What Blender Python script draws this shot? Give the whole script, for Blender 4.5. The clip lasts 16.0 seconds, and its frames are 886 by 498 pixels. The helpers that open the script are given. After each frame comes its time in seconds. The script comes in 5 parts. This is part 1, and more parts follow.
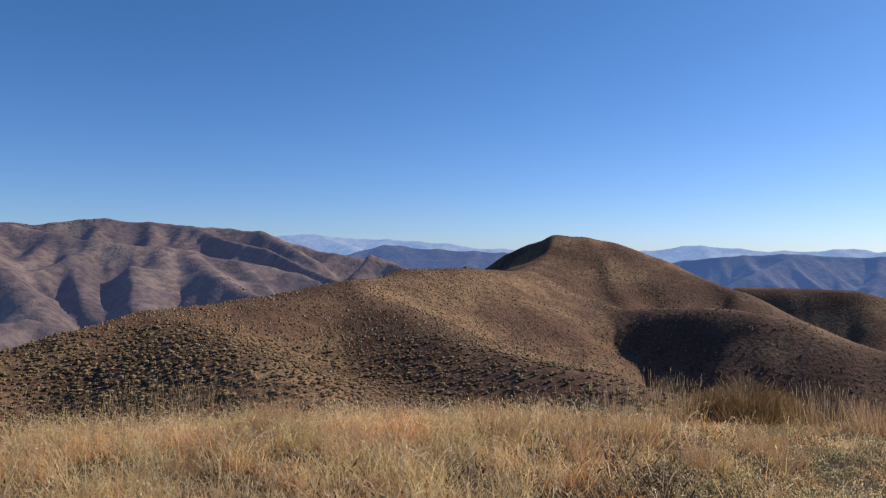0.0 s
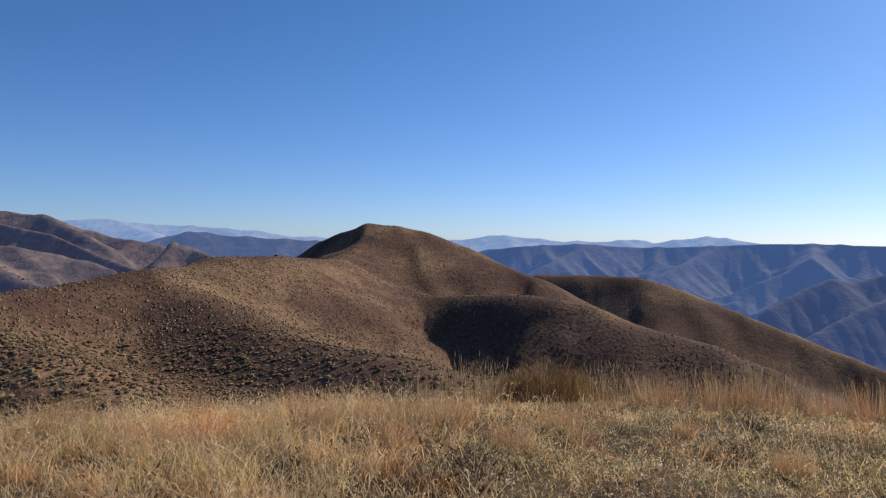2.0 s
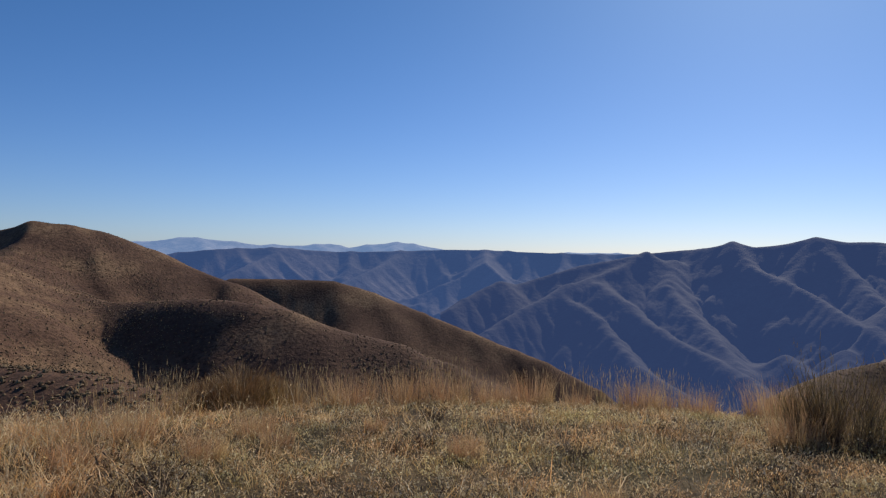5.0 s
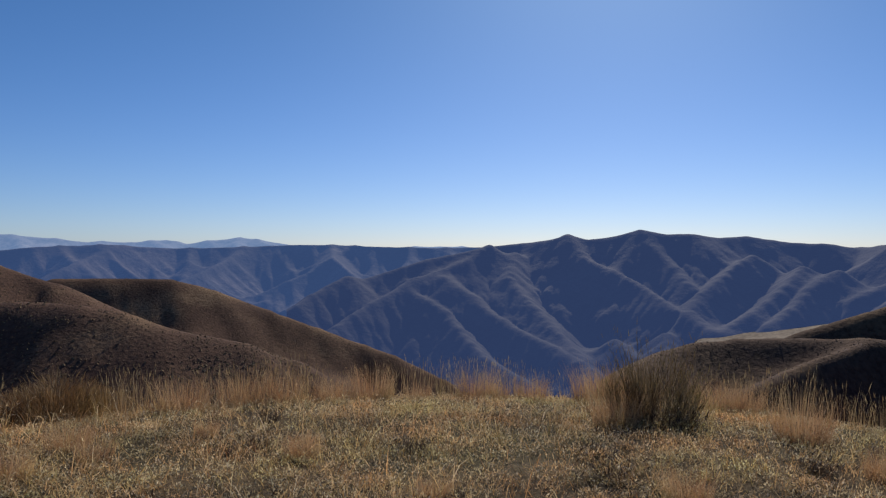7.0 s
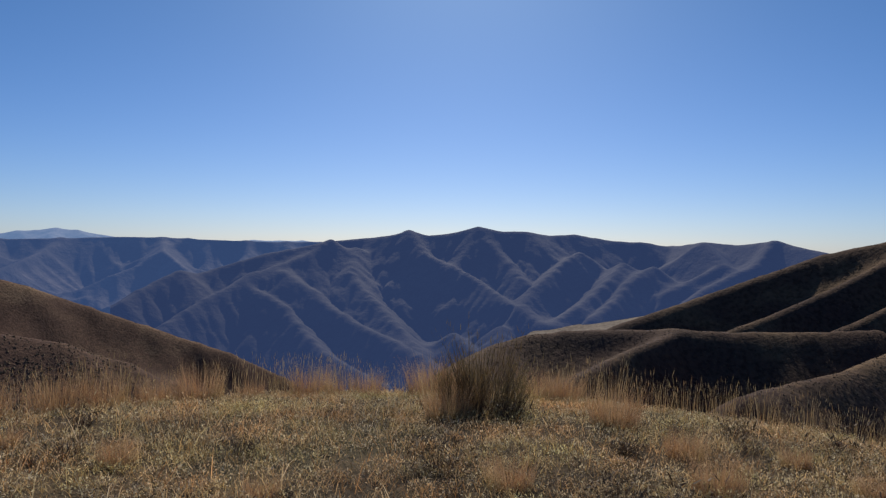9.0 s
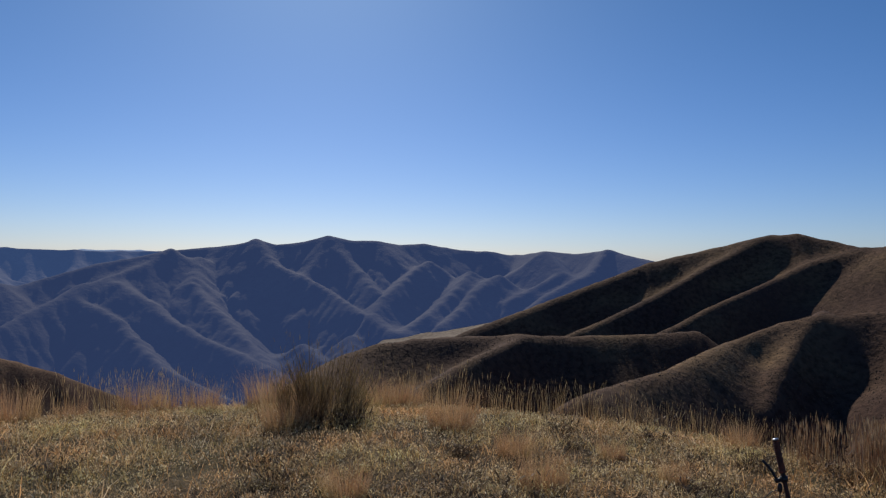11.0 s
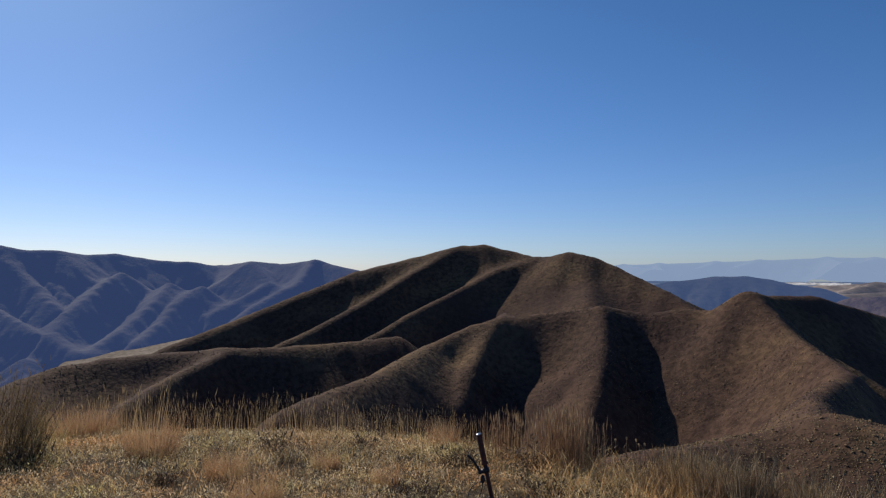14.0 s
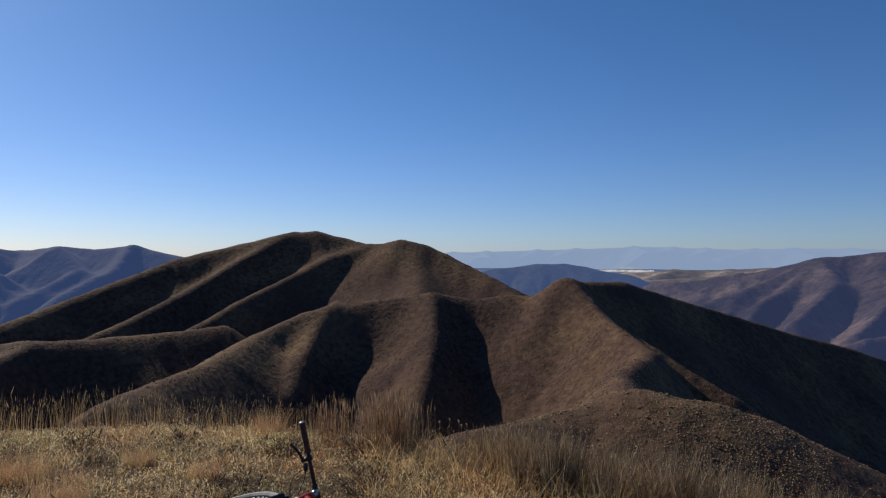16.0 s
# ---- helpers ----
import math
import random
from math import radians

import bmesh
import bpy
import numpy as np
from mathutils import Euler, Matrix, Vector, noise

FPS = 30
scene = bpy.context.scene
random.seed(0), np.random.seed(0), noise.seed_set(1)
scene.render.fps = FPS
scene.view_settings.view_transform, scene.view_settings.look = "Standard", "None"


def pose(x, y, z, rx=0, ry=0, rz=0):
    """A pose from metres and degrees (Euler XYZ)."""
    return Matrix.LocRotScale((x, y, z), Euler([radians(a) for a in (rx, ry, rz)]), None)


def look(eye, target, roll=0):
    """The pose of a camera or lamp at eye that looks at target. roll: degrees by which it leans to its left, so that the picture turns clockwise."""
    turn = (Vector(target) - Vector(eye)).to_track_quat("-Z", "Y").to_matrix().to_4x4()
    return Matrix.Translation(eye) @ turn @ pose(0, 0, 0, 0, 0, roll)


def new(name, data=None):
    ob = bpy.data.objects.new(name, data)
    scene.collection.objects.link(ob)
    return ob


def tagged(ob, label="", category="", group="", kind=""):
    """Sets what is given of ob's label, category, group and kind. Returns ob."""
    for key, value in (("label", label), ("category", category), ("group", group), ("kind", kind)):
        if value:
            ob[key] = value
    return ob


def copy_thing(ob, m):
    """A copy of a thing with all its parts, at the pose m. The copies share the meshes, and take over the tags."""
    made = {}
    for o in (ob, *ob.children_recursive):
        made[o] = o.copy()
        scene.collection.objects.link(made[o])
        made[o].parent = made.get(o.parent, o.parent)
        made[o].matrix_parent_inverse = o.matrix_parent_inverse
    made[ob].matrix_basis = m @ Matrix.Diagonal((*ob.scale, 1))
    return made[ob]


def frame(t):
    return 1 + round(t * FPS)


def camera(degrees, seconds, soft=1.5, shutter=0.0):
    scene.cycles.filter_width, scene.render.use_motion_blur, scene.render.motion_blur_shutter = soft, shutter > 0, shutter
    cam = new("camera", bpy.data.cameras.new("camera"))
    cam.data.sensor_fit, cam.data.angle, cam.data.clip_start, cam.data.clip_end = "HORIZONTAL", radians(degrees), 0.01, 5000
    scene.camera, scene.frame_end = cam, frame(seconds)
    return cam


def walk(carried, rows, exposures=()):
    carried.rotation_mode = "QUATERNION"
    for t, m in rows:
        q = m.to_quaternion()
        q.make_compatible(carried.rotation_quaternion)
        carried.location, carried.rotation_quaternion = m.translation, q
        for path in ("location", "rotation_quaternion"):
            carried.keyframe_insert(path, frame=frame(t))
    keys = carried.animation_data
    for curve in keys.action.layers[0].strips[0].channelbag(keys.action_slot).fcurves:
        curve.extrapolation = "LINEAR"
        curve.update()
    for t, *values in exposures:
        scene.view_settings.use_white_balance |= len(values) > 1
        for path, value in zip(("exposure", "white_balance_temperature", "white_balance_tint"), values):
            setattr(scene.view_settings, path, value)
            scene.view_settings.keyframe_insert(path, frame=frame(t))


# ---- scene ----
cam = camera(62.5, 16.0, soft=1.25)
PATH = [
    (0.0, pose(0.126, 0.123, 1.6, 90.90, 0.00, 0.00)),
    (0.5, pose(0.186, 0.165, 1.6, 90.68, -0.22, -2.98)),
    (1.0, pose(0.216, 0.205, 1.6, 90.34, -0.32, -6.42)),
    (1.5, pose(0.177, 0.168, 1.6, 90.02, -0.24, -10.35)),
    (2.0, pose(0.098, 0.175, 1.6, 90.01, -0.29, -14.63)),
    (2.5, pose(0.050, 0.154, 1.6, 90.27, -0.42, -18.67)),
    (3.0, pose(0.037, 0.160, 1.6, 90.43, -0.30, -22.74)),
    (3.5, pose(0.047, 0.153, 1.6, 90.44, -0.15, -26.87)),
    (4.0, pose(0.067, 0.160, 1.6, 90.38, -0.28, -30.95)),
    (4.2, pose(0.061, 0.148, 1.6, 90.43, -0.52, -32.50)),
    (6.3, pose(0.140, 0.118, 1.6, 90.30, -0.22, -45.93)),
    (6.5, pose(0.149, 0.099, 1.6, 90.27, -0.19, -47.05)),
    (7.0, pose(0.183, 0.096, 1.6, 90.19, -0.10, -50.08)),
    (7.5, pose(0.193, 0.084, 1.6, 90.02, -0.16, -53.15)),
    (8.0, pose(0.201, 0.069, 1.6, 89.87, -0.18, -56.25)),
    (8.5, pose(0.211, 0.046, 1.6, 89.78, -0.34, -59.37)),
    (9.0, pose(0.225, 0.050, 1.6, 89.89, -0.73, -62.45)),
    (9.2, pose(0.232, 0.036, 1.6, 89.97, -0.90, -63.62)),
    (11.3, pose(0.202, -0.079, 1.6, 90.78, -0.39, -76.21)),
    (11.5, pose(0.212, -0.057, 1.6, 90.79, -0.28, -77.68)),
    (12.0, pose(0.248, -0.008, 1.6, 90.96, -0.19, -81.54)),
    (12.5, pose(0.262, 0.010, 1.6, 91.28, -0.10, -85.39)),
    (13.0, pose(0.265, 0.010, 1.6, 91.65, -0.01, -89.23)),
    (13.5, pose(0.275, -0.001, 1.6, 91.76, -0.02, -93.01)),
    (14.0, pose(0.264, -0.016, 1.6, 91.65, -0.09, -96.81)),
    (14.5, pose(0.234, -0.021, 1.6, 91.46, -0.18, -100.39)),
    (15.0, pose(0.238, -0.036, 1.6, 91.34, -0.23, -103.54)),
    (15.5, pose(0.240, -0.045, 1.6, 91.03, -0.28, -106.71)),
    (16.0, pose(0.240, -0.055, 1.6, 90.68, -0.33, -109.88)),
]
walk(cam, PATH, [(0, 0.35), (2, 0.24), (4, -0.03), (7, -0.22), (9, -0.29), (12, -0.34), (13, -0.30), (14, -0.14), (16, -0.10)])

# world, sun
SUN_AZ, SUN_EL = radians(64), radians(33)
world = bpy.data.worlds.new("world")
scene.world = world
world.use_nodes = True
wn = world.node_tree.nodes
wl = world.node_tree.links
sky = wn.new("ShaderNodeTexSky")
sky.sky_type = "NISHITA"
sky.sun_disc = False
sky.sun_elevation, sky.sun_rotation = SUN_EL, SUN_AZ
sky.altitude, sky.air_density, sky.dust_density, sky.ozone_density = 1500, 0.95, 1.0, 4.0
tone = wn.new("ShaderNodeHueSaturation")
tone.inputs["Saturation"].default_value = 1.12
tint = wn.new("ShaderNodeMix")
tint.data_type, tint.blend_type = "RGBA", "MULTIPLY"
tint.inputs[0].default_value = 1.0
height = wn.new("ShaderNodeMapRange")
height.inputs["From Max"].default_value = 0.42
height.interpolation_type = "SMOOTHSTEP"
split = wn.new("ShaderNodeSeparateXYZ")
wl.new(wn.new("ShaderNodeTexCoord").outputs["Generated"], split.inputs[0])
wl.new(split.outputs[2], height.inputs["Value"])
air_tone = wn.new("ShaderNodeMix")
air_tone.data_type = "RGBA"
air_tone.inputs[6].default_value = (0.87, 0.962, 1.24, 1)
air_tone.inputs[7].default_value = (0.75, 0.985, 1.17, 1)
wl.new(height.outputs[0], air_tone.inputs[0])
wl.new(air_tone.outputs[2], tint.inputs[7])
wl.new(sky.outputs[0], tone.inputs["Color"])
wl.new(tone.outputs[0], tint.inputs[6])
wl.new(tint.outputs[2], wn["Background"].inputs[0])
wn["Background"].inputs[1].default_value = 0.078
sun_data = bpy.data.lights.new("sun", "SUN")
sun_data.energy, sun_data.angle, sun_data.color = 4.6, radians(0.53), (1.0, 0.91, 0.78)
sun = new("sun", sun_data)
SUN_DIR = Vector((math.sin(SUN_AZ) * math.cos(SUN_EL), math.cos(SUN_AZ) * math.cos(SUN_EL), math.sin(SUN_EL)))
sun.matrix_world = look(SUN_DIR * 100, (0, 0, 0))

# ---- materials ----


def nodes_of(name):
    m = bpy.data.materials.new(name)
    m.use_nodes = True
    nt = m.node_tree
    nt.nodes.clear()
    out = nt.nodes.new("ShaderNodeOutputMaterial")
    return m, nt, out


def add(nt, kind, **values):
    n = nt.nodes.new(kind)
    for key, v in values.items():
        n.inputs[key.replace("_", " ")].default_value = v
    return n


def ramp(nt, fac, stops):
    r = nt.nodes.new("ShaderNodeValToRGB")
    while len(r.color_ramp.elements) < len(stops):
        r.color_ramp.elements.new(0.5)
    for e, (p, c) in zip(r.color_ramp.elements, stops):
        e.position, e.color = p, (*c, 1)
    nt.links.new(fac, r.inputs[0])
    return r.outputs[0]


def mix(nt, a, b, fac, blend="MIX"):
    m = nt.nodes.new("ShaderNodeMix")
    m.data_type, m.blend_type = "RGBA", blend
    for socket, v in ((m.inputs[6], a), (m.inputs[7], b), (m.inputs[0], fac)):
        if isinstance(v, (int, float)):
            socket.default_value = v
        elif isinstance(v, tuple):
            socket.default_value = (*v, 1)
        else:
            nt.links.new(v, socket)
    return m.outputs[2]


def noise_tex(nt, vec, scale, detail=4.0, rough=0.55, stretch=None):
    n = add(nt, "ShaderNodeTexNoise", Scale=scale, Detail=detail, Roughness=rough)
    if stretch:
        mp = add(nt, "ShaderNodeMapping", Scale=stretch)
        nt.links.new(vec, mp.inputs[0])
        vec = mp.outputs[0]
    nt.links.new(vec, n.inputs["Vector"])
    return n.outputs["Fac"]


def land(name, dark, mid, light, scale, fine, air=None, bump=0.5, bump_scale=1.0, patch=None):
    """Dry grass and brush on a slope: patches at two scales, fine mottling, relief. air: emission that paints haze over
    a far range.
    """
    m, nt, out = nodes_of(name)
    vec = nt.nodes.new("ShaderNodeTexCoord").outputs["Object"]
    big = noise_tex(nt, vec, scale, 5, 0.6)
    col = ramp(nt, big, [(0.36, dark), (0.5, mid), (0.64, light)])
    small = noise_tex(nt, vec, fine, 4, 0.65)
    col = mix(nt, col, ramp(nt, small, [(0.38, (0.50, 0.48, 0.47)), (0.52, (1, 1, 1)), (0.66, (1.35, 1.32, 1.25))]), 0.85, "MULTIPLY")
    if patch:
        where = noise_tex(nt, vec, scale * 0.45, 3, 0.5)
        col = mix(nt, col, patch, ramp(nt, where, [(0.50, (0, 0, 0)), (0.66, (0.75, 0.75, 0.75))]))
    d = add(nt, "ShaderNodeBsdfPrincipled", Roughness=0.95)
    d.inputs["Specular IOR Level"].default_value = 0.1
    nt.links.new(col, d.inputs["Base Color"])
    b = add(nt, "ShaderNodeBump", Strength=bump, Distance=bump_scale)
    nt.links.new(small, b.inputs["Height"])
    nt.links.new(b.outputs[0], d.inputs["Normal"])
    shader = d.outputs[0]
    # even emission over the whole surface stands in for haze
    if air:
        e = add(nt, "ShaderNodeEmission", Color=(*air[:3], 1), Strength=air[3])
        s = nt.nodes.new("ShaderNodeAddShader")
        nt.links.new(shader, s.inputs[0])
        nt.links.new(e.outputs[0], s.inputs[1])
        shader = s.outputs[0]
    nt.links.new(shader, out.inputs[0])
    return m


def straw(name, colours, through_light=0.35, rough=0.7):
    """Dry leaf or stem: each blade its own tone, some light passing through."""
    m, nt, out = nodes_of(name)
    geo = nt.nodes.new("ShaderNodeNewGeometry")
    n = len(colours)
    col = ramp(nt, geo.outputs["Random Per Island"], [(i / max(1, n - 1), c) for i, c in enumerate(colours)])
    vec = nt.nodes.new("ShaderNodeTexCoord").outputs["Object"]
    tone = noise_tex(nt, vec, 0.9, 3)
    col = mix(nt, col, ramp(nt, tone, [(0.35, (0.72, 0.70, 0.68)), (0.65, (1.15, 1.1, 1.0))]), 1.0, "MULTIPLY")
    hue = noise_tex(nt, vec, 1.2, 4, 0.65)
    col = mix(nt, col, ramp(nt, hue, [(0.36, (1.06, 0.86, 0.74)), (0.5, (1, 1, 1)), (0.64, (0.92, 0.97, 0.80))]), 1.0, "MULTIPLY")
    d = add(nt, "ShaderNodeBsdfPrincipled", Roughness=rough)
    d.inputs["Specular IOR Level"].default_value = 0.25
    t = nt.nodes.new("ShaderNodeBsdfTranslucent")
    ms = add(nt, "ShaderNodeMixShader", Fac=through_light)
    nt.links.new(col, d.inputs["Base Color"])
    nt.links.new(col, t.inputs["Color"])
    nt.links.new(d.outputs[0], ms.inputs[1])
    nt.links.new(t.outputs[0], ms.inputs[2])
    nt.links.new(ms.outputs[0], out.inputs[0])
    return m


def solid(name, colour, rough=0.5, metal=0.0, wear=(0.5, 0.5, 0.5), scale=30.0):
    m, nt, out = nodes_of(name)
    vec = nt.nodes.new("ShaderNodeTexCoord").outputs["Object"]
    f = noise_tex(nt, vec, scale, 5, 0.6)
    col = mix(nt, colour, mix(nt, colour, wear, 1.0, "MULTIPLY"), ramp(nt, f, [(0.45, (0, 0, 0)), (0.62, (1, 1, 1))]))
    d = add(nt, "ShaderNodeBsdfPrincipled", Roughness=rough, Metallic=metal)
    nt.links.new(col, d.inputs["Base Color"])
    b = add(nt, "ShaderNodeBump", Strength=0.15, Distance=0.002)
    nt.links.new(f, b.inputs["Height"])
    nt.links.new(b.outputs[0], d.inputs["Normal"])
    nt.links.new(d.outputs[0], out.inputs[0])
    return m


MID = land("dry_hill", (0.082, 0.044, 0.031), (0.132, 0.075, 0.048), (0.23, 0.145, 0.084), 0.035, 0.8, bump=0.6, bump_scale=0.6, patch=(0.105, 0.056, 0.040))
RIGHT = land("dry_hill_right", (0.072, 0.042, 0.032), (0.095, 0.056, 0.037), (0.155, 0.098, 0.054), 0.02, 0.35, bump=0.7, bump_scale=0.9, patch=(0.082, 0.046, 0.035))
# weak blue emission paints thin haze over the brown range
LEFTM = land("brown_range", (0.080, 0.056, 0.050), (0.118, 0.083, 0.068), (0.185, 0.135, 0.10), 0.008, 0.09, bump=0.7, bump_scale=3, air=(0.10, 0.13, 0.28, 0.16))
# near-black base keeps sunlit ribs faint; blue emission paints the hazy shade
DARKM = land("dark_haze_range", (0.015, 0.013, 0.0113), (0.022, 0.0185, 0.0157), (0.037, 0.031, 0.025), 0.006, 0.06, bump=0.5, bump_scale=5, air=(0.125, 0.215, 0.55, 0.23))
# blue of the knob and the range is haze painted as emission
KNOBM = land("blue_haze_knob", (0.016, 0.014, 0.013), (0.024, 0.021, 0.018), (0.040, 0.034, 0.028), 0.006, 0.06, bump=0.4, bump_scale=4, air=(0.14, 0.26, 0.62, 0.26))
BLUEM = land("blue_haze_range", (0.023, 0.019, 0.017), (0.036, 0.029, 0.025), (0.078, 0.062, 0.050), 0.005, 0.05, bump=0.7, bump_scale=5, air=(0.135, 0.26, 0.65, 0.28))
# pale blue of these far mountains is haze, put in as strong emission
FARM = land("far_haze_range", (0.10, 0.09, 0.08), (0.14, 0.12, 0.10), (0.18, 0.15, 0.13), 0.004, 0.03, bump=0.5, bump_scale=5, air=(0.24, 0.42, 0.80, 0.50))
PLAINM = land("plain_haze_range", (0.012, 0.011, 0.010), (0.016, 0.0145, 0.013), (0.02, 0.018, 0.016), 0.004, 0.03, bump=0.2, bump_scale=5, air=(0.42, 0.57, 0.84, 0.60))
# these nearer hills get their haze from emission too
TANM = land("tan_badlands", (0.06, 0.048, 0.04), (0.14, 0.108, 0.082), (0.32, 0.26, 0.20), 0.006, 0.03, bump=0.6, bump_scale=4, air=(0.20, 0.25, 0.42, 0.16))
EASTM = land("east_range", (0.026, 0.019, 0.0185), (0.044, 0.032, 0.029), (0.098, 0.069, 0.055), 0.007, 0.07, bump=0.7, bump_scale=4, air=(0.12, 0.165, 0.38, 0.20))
SOIL = land("grassy_soil", (0.045, 0.031, 0.018), (0.080, 0.056, 0.031), (0.15, 0.105, 0.057), 0.9, 18.0, bump=0.8, bump_scale=0.03, patch=(0.085, 0.072, 0.038))

# ---- the large forms ----
EYE = 1.6


def cell(ix, iy, seed):
    h = (ix.astype(np.int64) * 374761393 + iy.astype(np.int64) * 668265263 + seed * 974634777) & 0xFFFFFFFF
    h = ((h ^ (h >> 13)) * 1274126177) & 0xFFFFFFFF
    return ((h ^ (h >> 16)) & 0xFFFF) / 65535.0


def value_noise(x, y, seed):
    ix, iy = np.floor(x), np.floor(y)
    fx, fy = x - ix, y - iy
    fx, fy = fx * fx * (3 - 2 * fx), fy * fy * (3 - 2 * fy)
    a, b = cell(ix, iy, seed), cell(ix + 1, iy, seed)
    c, d = cell(ix, iy + 1, seed), cell(ix + 1, iy + 1, seed)
    return (a + (b - a) * fx) * (1 - fy) + (c + (d - c) * fx) * fy


def fbm(x, y, size, octaves=4, seed=1, gain=0.5):
    """Noise between about -1 and 1."""
    total, amp, norm = 0.0, 1.0, 0.0
    for o in range(octaves):
        total = total + amp * (2 * value_noise(x / size + 17.3 * o, y / size - 9.1 * o, seed + o) - 1)
        norm += amp
        amp *= gain
        size *= 0.5
    return total / norm


def crest(ridges, *points, steep=1.0, back=1.0, right=1.0, left=1.0, wander=0.0):
    """A crest line: bearing from north in degrees, elevation angle, distance in metres.
    steep: how its flanks fall against the rest; back, right, left: how much more the far, the clockwise or the other flank does; wander: how the line bends between its points."""
    line = [(r * math.sin(radians(a)), r * math.cos(radians(a)), EYE + r * math.tan(radians(e))) for a, e, r in points]
    if wander:
        bends = random.Random(round(points[0][0] * 100))
        for _ in range(2):
            finer = [line[0]]
            for p, q in zip(line, line[1:]):
                run, off = math.dist(p[:2], q[:2]), bends.uniform(-1, 1) * wander
                f = bends.uniform(0.4, 0.6)
                mid = [u + (v - u) * f for u, v in zip(p, q)]
                finer += [(mid[0] + (q[1] - p[1]) * off, mid[1] - (q[0] - p[0]) * off, mid[2] - run * bends.uniform(-0.01, 0.03)), q]
            line = finer
    ridges.append((steep, back, right, left, line))


def spurs(ridges, crest_line, spacing, length, drop, seed):
    """Side ridges running down from a crest line, towards the valley."""
    rnd = random.Random(seed)
    line = crest_line[4]
    for (x0, y0, z0), (x1, y1, z1) in zip(line, line[1:]):
        run = math.hypot(x1 - x0, y1 - y0)
        n = max(1, round(run / spacing))
        for k in range(n):
            f = (k + rnd.uniform(0.1, 0.9)) / n
            x, y, z = x0 + (x1 - x0) * f, y0 + (y1 - y0) * f, z0 + (z1 - z0) * f
            a = math.atan2(-y, -x) + rnd.uniform(-0.75, 0.75)
            ln = length * rnd.uniform(0.6, 1.25)
            pts, h = [(x, y, z - 0.02 * drop)], z - 0.02 * drop
            for q in range(1, 5):
                a += rnd.uniform(-0.35, 0.35)
                x, y = x + math.cos(a) * ln / 4, y + math.sin(a) * ln / 4
                h -= drop / 4 * rnd.uniform(0.7, 1.3)
                pts.append((x, y, h))
            ridges.append((1.0, 1.0, 1.0, 1.0, pts))


def ridge_height(x, y, ridges, slope, width, relief, blend, gully, seed, rough, uneven=1.0):
    """Height of folded hills: rounded crests, slopes that ease off below, side gullies, small lumps."""
    g = fbm(x, y, gully, 4, seed)
    g2 = fbm(x, y, gully * 0.3, 3, seed + 9)
    total = None
    far = np.hypot(x, y)
    for steep, back, right, left, line in ridges:
        best = np.full(x.shape, -1e4)
        for (x0, y0, z0), (x1, y1, z1) in zip(line, line[1:]):
            dx, dy = x1 - x0, y1 - y0
            f = np.clip(((x - x0) * dx + (y - y0) * dy) / (dx * dx + dy * dy), 0, 1)
            dd = np.hypot(x - x0 - f * dx, y - y0 - f * dy)
            side = 1.0
            if back != 1.0:
                beyond = (far - np.hypot(x0 + f * dx, y0 + f * dy)) / (dd + 0.01)
                side = 1 + (back - 1) * np.clip(beyond * 0.7 + 0.5, 0, 1)
            if right != 1.0 or left != 1.0:
                fx, fy = x0 + f * dx, y0 + f * dy
                turned = (x * fy - y * fx) / (np.hypot(fx, fy) * (dd + 0.01))
                side = side * (1 + (right - 1) * np.clip(turned * 0.8 + 0.5, 0, 1)) * (1 + (left - 1) * np.clip(-turned * 1.6 - 0.3, 0, 1))
            fall = slope * steep * side * (np.sqrt(dd * dd + width * width) - width) * (1 + uneven * (0.30 * g + 0.14 * g2))
            best = np.maximum(best, z0 + (z1 - z0) * f - relief * (1 - np.exp(-fall / relief)) - 0.25 * fall)
        e = best / blend
        total = e if total is None else np.logaddexp(total, e)
    lumps = fbm(x, y, rough * 14, 5, seed + 30, 0.6)
    return total * blend + rough * lumps


